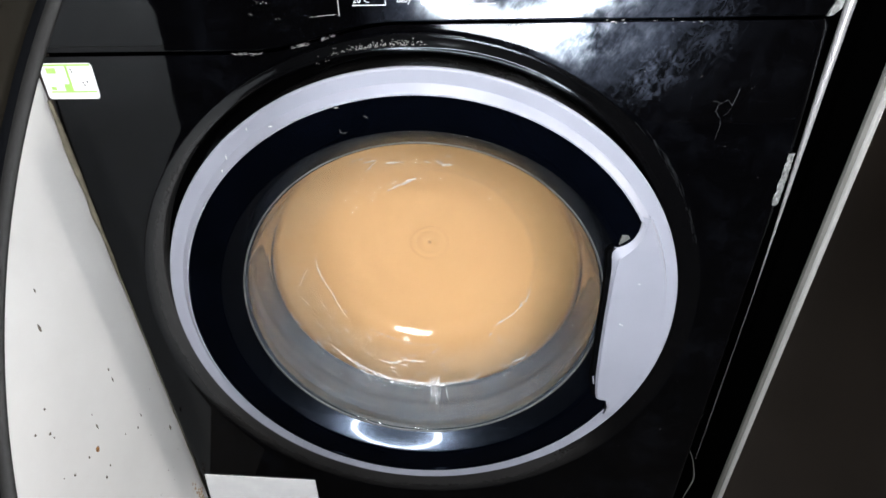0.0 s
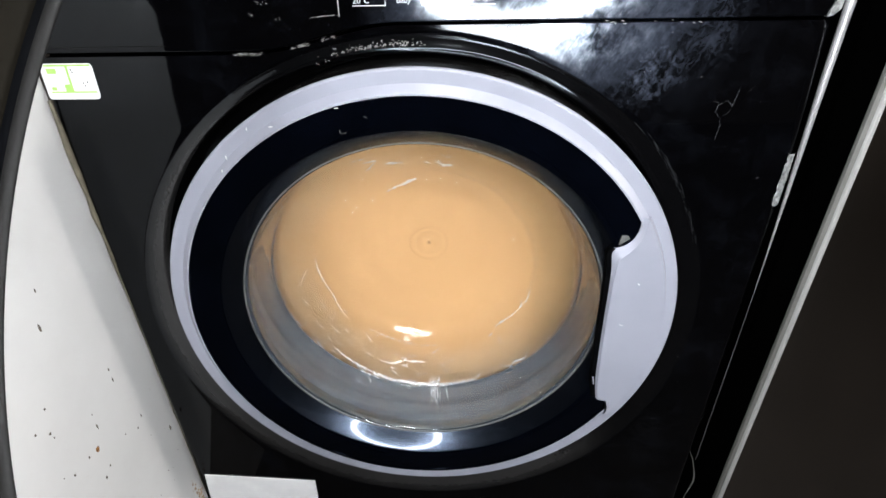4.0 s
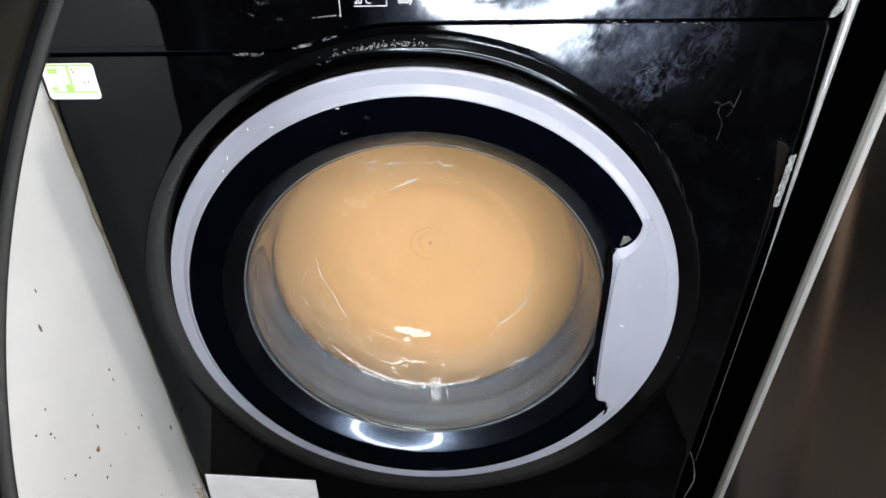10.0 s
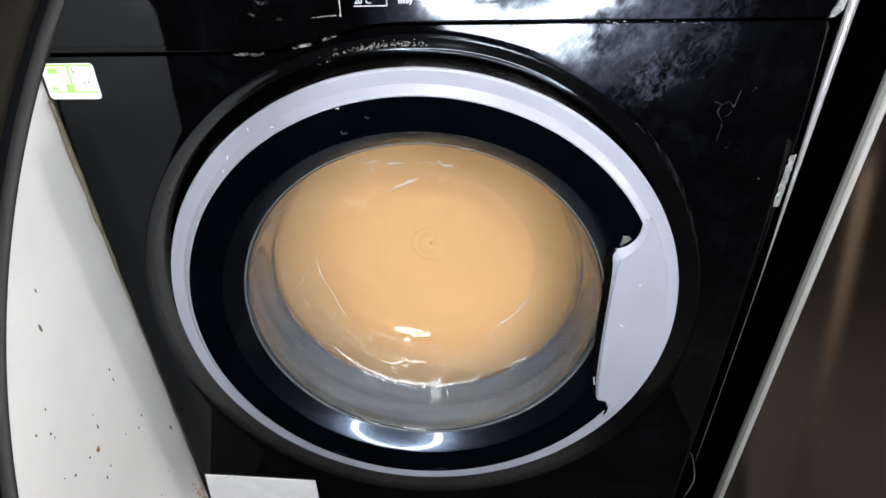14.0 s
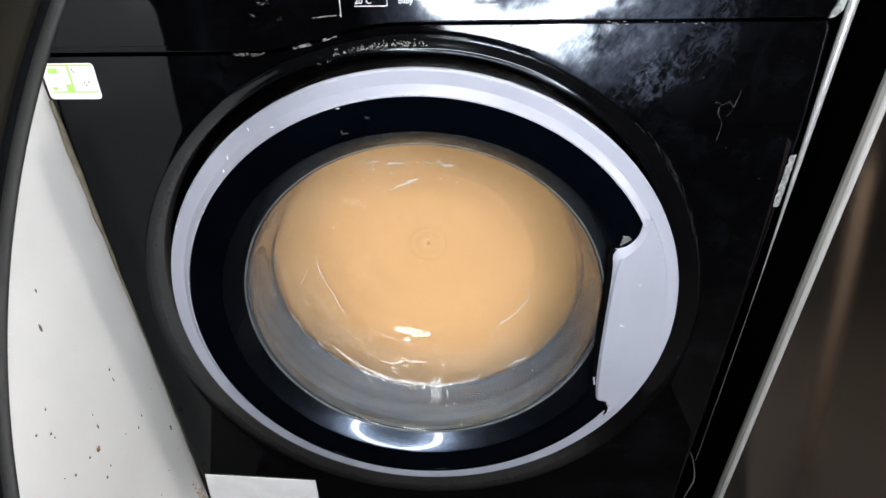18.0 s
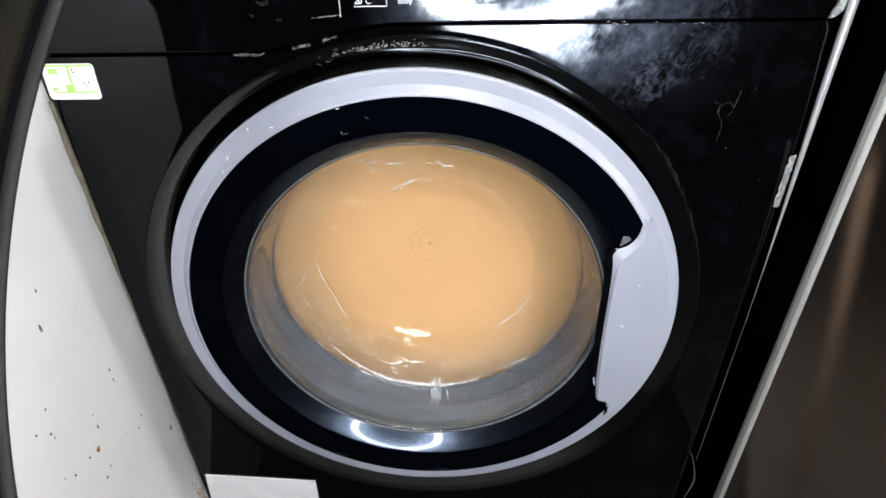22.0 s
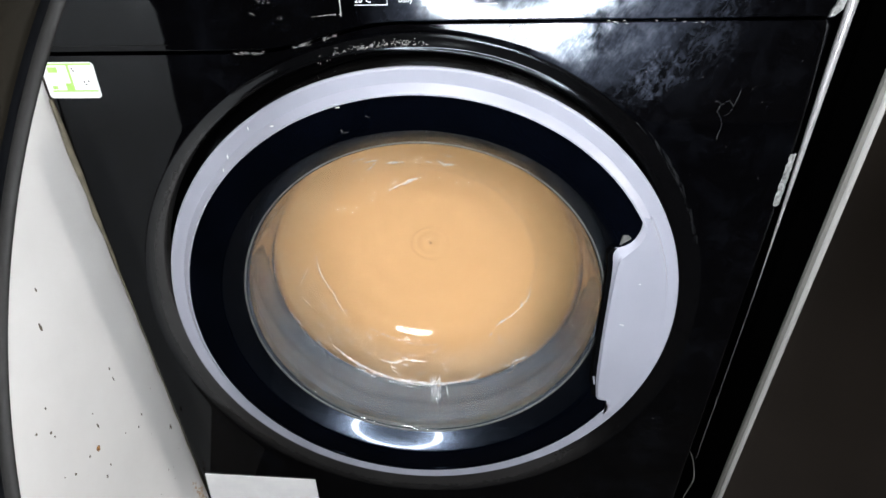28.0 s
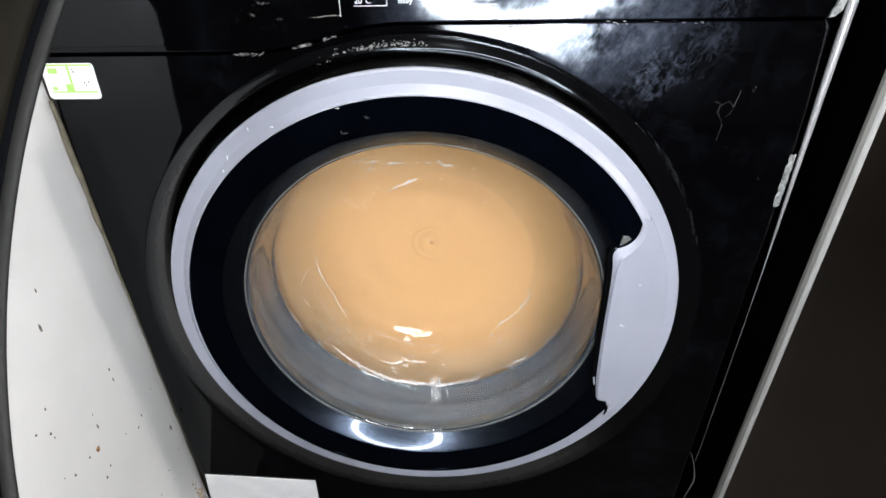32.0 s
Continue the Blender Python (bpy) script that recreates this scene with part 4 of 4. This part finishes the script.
def cabinet(machine):
    part("side_panel", block(LEFT + 0.0005, LEFT + 0.004, 0.022, 0.56, 0.02, 0.846), M_BLACK, machine)
    part("side_panel", block(RIGHT - 0.004, RIGHT - 0.0005, 0.022, 0.56, 0.02, 0.846), M_BLACK, machine)
    part("rear_panel", block(LEFT + 0.005, RIGHT - 0.005, 0.555, 0.560, 0.02, 0.846), M_DULL, machine)
    part("top_panel", block(LEFT, RIGHT, 0.035, 0.565, 0.847, 0.865, bevel=0.004), M_BLACK, machine)
    part("kick_plate", block(LEFT + 0.002, RIGHT - 0.002, 0.012, 0.030, 0.015, 0.0985, bevel=0.003), M_BLACK, machine)
    for x in (-0.26, 0.27):
        for y in (0.06, 0.52):
            part("foot", lathe([(0.0, 0.0), (0.018, 0.0), (0.018, 0.02), (0.0, 0.02)], 20, zc=0.0), M_DULL, machine).matrix_basis = pose(x, y, 0.02, -90)
    # pale worn edge on one side, its taper downwards standing in for fading light; thin sealed edge on the other
    zs = [0.750 - 0.535 * k / 24 for k in range(25)]
    part("edge_strip", tube([(0.3112 - 0.0040 * smooth01((z - 0.42) / 0.30), 0.003, z) for z in zs], [0.00012 + 0.0032 * smooth01((z - 0.43) / 0.30) for z in zs], 20), M_STRIP, machine, "pale worn metal edge", 40)
    zs = [0.645 - 0.50 * k / 24 for k in range(25)]
    part("edge_seal", tube([(LEFT + 0.0026 + 0.0004 * math.sin(17 * z * 6), -0.0002, z) for z in zs], [0.0006 + 0.0030 * smooth01((z - 0.40) / 0.22) * (0.70 + 0.30 * math.sin(130 * z)) * (0.25 + 0.75 * smooth01((0.648 - z) / 0.03)) for z in zs], 8), M_CREAM, machine, "yellowed edge seal", 40)
    part("corner_cap", plate([(0.2955, 0.6985), (0.2990, 0.6992), (0.3035, 0.7035), (0.3050, 0.7200), (0.2990, 0.7200), (0.2985, 0.7080), (0.2962, 0.7030)], 0.004, 0.012, bevel=0.0008), M_TORN, machine, "pale broken corner")
    lip = [(0.2990, 0.235), (0.3020, 0.2285), (0.3055, 0.2210), (0.3085, 0.2120), (0.3120, 0.2000), (0.3150, 0.1880), (0.3160, 0.1780), (0.3145, 0.1650), (0.3120, 0.1500), (0.3110, 0.1300)]
    part("skirt_lip", tube([(x, 0.001, z) for x, z in lip], [0.0002, 0.0003, 0.0004, 0.0004, 0.0005, 0.0008, 0.0009, 0.0006, 0.0004, 0.0003], 10), M_TRIM, machine, "thin bent metal lip", 40)
    # torn clear label by the edge
    rnd = random.Random(11)
    bm = bmesh.new()
    rows = []
    for k in range(15):
        z = 0.5975 - 0.046 * k / 14
        w0, w1 = 0.2972 + rnd.uniform(-0.0006, 0.0006), 0.3030 + rnd.uniform(-0.0004, 0.0004)
        rows.append([(w0 + (w1 - w0) * j / 5, front_y(z) + (0.0 if j < 4 else 0.0015) - 0.0008 - rnd.uniform(0, 0.0012), z) for j in range(6)])
    sheet(bm, rows)
    part("torn_label", bm, M_TORN, machine, "crinkled torn silvery label")
    y = front_y(0.16) - 0.0012
    part("paper_label", plate([(-0.2832, 0.1775), (-0.1462, 0.1690), (-0.1470, 0.1080), (-0.2890, 0.1080)], y, y + 0.0009), M_PAPER, machine, "plain white paper label")


M_GRIME = surface("brown_grime", (0.22, 0.15, 0.09), (0.42, 0.32, 0.22), 0.8, scale=300, bump=0.3)
M_SCUFFMARK = surface("scuff_marks", (0.03, 0.03, 0.032), (0.09, 0.09, 0.095), 0.6, scale=300)
M_DRIED = surface("dried_drip", (0.007, 0.008, 0.010), (0.026, 0.028, 0.032), 0.6, scale=300)
M_TORN = surface("torn_label_film", (0.02, 0.02, 0.02), (0.30, 0.31, 0.31), 0.4, scale=420, bump=0.5)


def washing_machine():
    machine = thing("washing_machine", "glossy black front-loading washing machine spinning a load of beige washing", "washing machine")
    front_panel(machine)
    console(machine)
    console_print(machine)
    cabinet(machine)
    door(machine)
    gasket(machine)
    energy_sticker(machine)
    soap_marks(machine)
    door_marks(machine)
    drum = part("drum", lathe([(0.200, 0.090), (0.204, 0.086), (0.238, 0.090), (0.243, 0.096), (0.243, 0.420), (0.238, 0.428), (0.02, 0.430), (0.0, 0.430)], 120, zc=0.0), M_DRUM, machine, "bright steel drum", 40)
    drum.location = (0, 0, AXIS_Z)
    return machine, drum


machine, drum = washing_machine()


def washing():
    """The load pressed round the drum, filling its mouth."""
    def rumple(r, y, a):
        p = Vector((r * math.cos(a), r * math.sin(a), 0))
        w = smooth01(r / 0.06)
        return r, y + w * (0.003 * noise.noise(p * 13) + 0.0008 * noise.noise(p * 42)) + 0.0005 * math.sin(r * 700) * (1 - w)
    prof = [(0.0, 0.1090), (0.004, 0.1088), (0.008, 0.1080)]
    prof += [(0.008 + 0.222 * k / 44, 0.1080 - 0.016 * smooth01(k / 26) + 0.010 * smooth01((k - 27) / 14)) for k in range(1, 45)]
    prof += [(0.236, 0.106), (0.239, 0.125), (0.239, 0.36), (0.10, 0.40), (0.0, 0.40)]
    ob = part("laundry", lathe(prof, 140, zc=0.0, wobble=rumple), M_CLOTH, None, "", 60)
    ob.location = (0, 0, AXIS_Z)
    return tagged(ob, "beige cloth washing whirling inside the drum", "laundry")


laundry = washing()


# ---- white panel beside the machine ----
def white_panel():
    top = thing("side_panel", "stained white plastic panel standing beside the washing machine", "panel")
    outline = [(0.0, -0.186), (0.690, -0.186), (0.703, -0.176), (0.711, -0.140), (0.726, -0.110), (0.760, -0.094), (0.850, -0.085)]

    def front_of(z):
        for (z0, y0), (z1, y1) in zip(outline, outline[1:]):
            if z <= z1:
                return y0 + (y1 - y0) * (z - z0) / (z1 - z0)
        return outline[-1][1]

    # slanted foot below the view, keeps white out of the front's lower reflection
    def foot_of(y):
        return 0.118 + 1.5 * max(0.0, -y)
    bm = bmesh.new()
    rows = []
    for z in [0.115 + 0.565 * k / 20 for k in range(21)] + [0.690, 0.697, 0.703, 0.707, 0.711, 0.718, 0.726, 0.742, 0.760, 0.80, 0.85]:
        row = [(-0.2946, 0.0045, z), (-0.2930, -0.0040, z), (-0.2925, -0.0115, z)]
        far = front_of(z)
        for j in range(1, 9):
            row.append((-0.2925, -0.0115 + (far + 0.0185) * j / 8, z))
        row += [(-0.2932, far - 0.0045, z), (-0.2960, far - 0.0015, z)]
        if z < 0.5:
            row = [(x, y, foot_of(y) + (z - 0.115) * (0.5 - foot_of(y)) / 0.385) for x, y, z in row]
        rows.append(row)
    sheet(bm, rows)
    res = bmesh.ops.extrude_face_region(bm, geom=bm.faces[:])
    bmesh.ops.translate(bm, verts=[g for g in res["geom"] if isinstance(g, bmesh.types.BMVert)], vec=(-0.02, 0, 0))
    part("panel_face", bm, M_LINER, top, "white plastic with rust specks", 25)
    # block added out of view so that the front's lower reflection stays dim
    plinth = bmesh.new()
    side = [(0.004, 0.0), (0.004, 0.1175), (0.0, 0.1175), (-0.18, foot_of(-0.18) - 0.0005), (-0.18, 0.0)]
    sheet(plinth, [[(x, y, z) for y, z in side] for x in (-0.3160, -0.2975)], close_v=True)
    for x in (-0.3160, -0.2975):
        plinth.faces.new([next(v for v in plinth.verts if (v.co - Vector((x, y, z))).length < 1e-6) for y, z in side])
    part("plinth", plinth, M_DIMMER, top, "unseen grey-brown block added under the slanted edge to dim its reflection")
    rnd = random.Random(21)
    bm = bmesh.new()
    spots = [(-0.1054, 0.3595, 0.0030, 0.0030), (-0.0891, 0.5239, 0.0008, 0.0022), (-0.1004, 0.4958, 0.0012, 0.0042), (-0.0570, 0.4104, 0.0011, 0.0019),
             (-0.0578, 0.3981, 0.0005, 0.0030), (-0.1301, 0.4384, 0.0011, 0.0013), (-0.1361, 0.4173, 0.0013, 0.0015), (-0.1468, 0.4284, 0.0012, 0.0013),
             (-0.1350, 0.4112, 0.0008, 0.0012), (-0.0953, 0.3776, 0.0010, 0.0032), (-0.1167, 0.3624, 0.0011, 0.0012), (-0.1358, 0.3646, 0.0013, 0.0018),
             (-0.1109, 0.3266, 0.0012, 0.0020), (-0.1021, 0.3318, 0.0010, 0.0016), (-0.0542, 0.3272, 0.0008, 0.0016), (-0.0130, 0.2782, 0.0016, 0.0046), (-0.0443, 0.3342, 0.0006, 0.0026)]
    small = list(spots[1:])
    for _ in range(16):
        z = rnd.triangular(0.16, 0.46, 0.26)
        s = rnd.uniform(0.0003, 0.0007)
        y, h = rnd.uniform(-0.15, -0.015), s * rnd.uniform(0.8, 2.2)
        if z > foot_of(y) + 0.01:
            small.append((y, z, s, h))
    def dab(bm, y, z, w, h):
        ring = [bm.verts.new((-0.2923, y + w * math.cos(2 * math.pi * k / 9) * rnd.uniform(0.7, 1.15), z + h * math.sin(2 * math.pi * k / 9) * rnd.uniform(0.7, 1.15))) for k in range(9)]
        tip = bm.verts.new((-0.2915, y, z))
        for k in range(9):
            bm.faces.new((ring[k], ring[(k + 1) % 9], tip))
    for s in small:
        dab(bm, *s)
    tagged(part("dirt_specks", bm, M_SPECK, top, "brown and black dirt specks"), kind="stuff")
    bm = bmesh.new()
    for _ in range(60):
        s = rnd.uniform(0.0004, 0.0018)
        y = rnd.triangular(-0.020, 0.0, -0.008)
        dab(bm, y, foot_of(y) + rnd.triangular(0.004, 0.050, 0.012), s, s * rnd.uniform(0.6, 1.4))
    tagged(part("grime", bm, M_GRIME, top, "brown grime gathered in the lower corner"), kind="stuff")
    bm = bmesh.new()
    dab(bm, *spots[0])
    part("rust_spot", bm, M_RUST, top, "round rust spot")


white_panel()


# ---- bowed rail with a rubber lip, close beside the camera ----
def bowed_rail():
    top = thing("bowed_rail", "bowed dark brown rail with grey-brown rubber lip standing on the floor", "rail")
    tilt = pose(0.1859, -0.2963, 0.6609, 58.37, 0, 2.36)
    rad = 0.2792

    def sweep(section, name, mat, label=""):
        """Section: (outwards, towards the viewer); along the bow, then straight down to the floor."""
        rows = []
        for k in range(49):
            a = math.radians(152 + 44 * k / 48)
            rows.append([tilt @ Vector(((rad + e) * math.cos(a), (rad + e) * math.sin(a), h)) for e, h in section])
        last = rows[-1]
        for z in (0.45, 0.25, 0.0):
            rows.append([Vector((p.x, p.y, z + 0.0)) for p in last])
        bm = bmesh.new()
        ends = sheet(bm, rows, close_v=True)
        for end in (ends[0], ends[-1]):
            bm.faces.new(end)
        part(name, bm, mat, top, label, 60)
    sweep([(0.0003 + 0.0021 * math.cos(k * math.pi / 6), 0.0010 * math.sin(k * math.pi / 6)) for k in range(12)], "rubber_lip", M_LIP, "grey-brown rubber lip")
    sweep([(0.0025, -0.004), (0.0025, -0.0016), (0.0028, -0.0012), (0.0061, -0.0012), (0.0064, -0.0016), (0.0064, -0.004)], "rubber_band", M_BAND, "black rubber band")
    sweep([(0.0066, -0.006), (0.0066, -0.0006), (0.0074, 0.0002), (0.0215, 0.0004), (0.0222, -0.0006), (0.0222, -0.006)], "rail_body", M_BROWN, "dull brown rail")


bowed_rail()


# ---- dark steel appliance on the other side ----
def steel_appliance():
    top = thing("built_in_appliance", "dark brushed steel appliance standing beside the washing machine", "appliance")
    # shade of the gap beside the machine is put into these near-black sides
    part("body", block(0.3445, 0.945, 0.0325, 0.58, 0.02, 0.86), M_DARK, top, "body, near-black for the shade of the gap")
    part("door_lining", block(0.3420, 0.940, -0.0035, 0.032, 0.095, 0.835), M_DARK, top, "inner side of the door, near-black for the shade of the gap")
    part("door_panel", block(0.3499, 0.945, -0.0105, -0.0040, 0.09, 0.84, bevel=0.0006), M_STEEL, top, "dark brushed steel door", 30)
    def upright(section, name, mat, label):
        bm = bmesh.new()
        vs = sheet(bm, [[(x, y, z) for x, y in section] for z in (0.09, 0.84)], close_v=True)
        for end in vs:
            bm.faces.new(end)
        part(name, bm, mat, top, label, 30)
    # one trim in two tones: shade painted on the side facet, light on the front
    upright([(0.3398, -0.0078), (0.3398, -0.0088), (0.3406, -0.0105), (0.3440, -0.0112), (0.3442, -0.0100), (0.3442, -0.0078)], "edge_seal", M_TRIM, "side facet of the edge, its shade put into a dull grey")
    upright([(0.3444, -0.004), (0.3444, -0.0105), (0.3450, -0.0118), (0.3460, -0.0126), (0.3474, -0.0128), (0.3486, -0.0122), (0.3494, -0.0110), (0.3496, -0.004)], "edge_trim", M_EDGE, "front facet of the steel edge, its light put into a brighter colour")
    part("plinth", block(0.36, 0.94, 0.06, 0.08, 0.0, 0.089), M_DARK, top)


steel_appliance()


# ---- a made-up, unseen board with a batten, slid near over the floor and taken away for the warm streak in the steel ----
def board_for_streak():
    top = thing("streak_board", "unseen brown board with an upright tan batten, made up for the streak in the steel", "board")
    part("board", block(-0.090, 0.440, -0.520, 0.070, 0.0, 0.012, bevel=0.002), M_BOARD, top, "broad brown sheet added for the warm tone in the steel", 40)
    batten = part("batten", block(-0.002, 0.002, -0.050, 0.0, 0.0, 0.56, bevel=0.0008), M_STREAK, top, "thin tan strip added for the warm streak in the steel", 40)
    batten.matrix_basis = pose(0, 0, 0.013, 0, -12.5, 0)
    return top


streak_board = board_for_streak()


# ---- lamp on the far wall beside the machines: its low light throws the door's shadow on the white liner ----
def wall_lamp():
    top = thing("wall_lamp", "small round glowing wall lamp on a black bracket", "lamp")
    bm = bmesh.new()
    bmesh.ops.create_uvsphere(bm, u_segments=24, v_segments=14, radius=0.05, matrix=Matrix.Translation((1.95, -0.03, 1.10)))
    part("globe", bm, M_LAMP, top, "glowing opal globe", 60)
    part("bracket", tube([(2.0, -0.03, 1.10), (2.08, -0.03, 1.10), (2.195, -0.03, 1.14)], 0.008, 12), M_DULL, top, "", 40)
    part("wall_plate", block(2.185, 2.2, -0.07, 0.01, 1.09, 1.19, bevel=0.003), M_DULL, top)


wall_lamp()


# ---- round ceiling lamp, added out of view as fill from above ----
def ceiling_fill_lamp():
    top = thing("ceiling_fill_lamp", "flat round white ceiling lamp in a black rim, added out of view as fill", "lamp")

    def turned(profile, n=48):
        bm = bmesh.new()
        sheet(bm, [[(0.25 + r * math.cos(2 * math.pi * i / n), -0.7 + r * math.sin(2 * math.pi * i / n), z) for r, z in profile] for i in range(n)], close_u=True)
        bmesh.ops.remove_doubles(bm, verts=bm.verts, dist=1e-6)
        return bm
    part("diffuser", turned([(0.0, 2.335), (0.10, 2.338), (0.140, 2.346), (0.150, 2.358), (0.150, 2.372)]), M_CEILING_GLOW, top, "glowing white diffuser", 40)
    part("rim", turned([(0.151, 2.372), (0.151, 2.352), (0.165, 2.352), (0.170, 2.360), (0.170, 2.400), (0.151, 2.400)]), M_DULL, top, "", 40)


ceiling_fill_lamp()


# ---- movement ----
def motions():
    spin, drift = [], random.Random(3)
    ox = oz = 0.0
    for k in range(0, 32 * FPS + 1):
        ox = 0.85 * ox + drift.gauss(0, 0.0005)
        oz = 0.85 * oz + drift.gauss(0, 0.0005)
        spin.append((k / FPS, pose(ox, 0, AXIS_Z + oz, 0, (78 * k) % 360, 0)))
    walk(drum, spin)
    walk(laundry, spin)
    def slid(x, y):
        return pose(x, y, 0.001)
    away = slid(1.70, -0.30)
    walk(streak_board, [(0.0, away), (7.0, away), (7.4, slid(1.0, -0.20)), (8.0, slid(0.530, -0.112)), (9.0, slid(0.500, -0.108)), (10.0, slid(0.500, -0.108)),
                        (11.0, slid(0.514, -0.112)), (22.3, slid(0.516, -0.112)), (23.0, slid(0.60, -0.13)), (23.6, slid(1.1, -0.25)), (24.2, away), (32.0, away)])


motions()
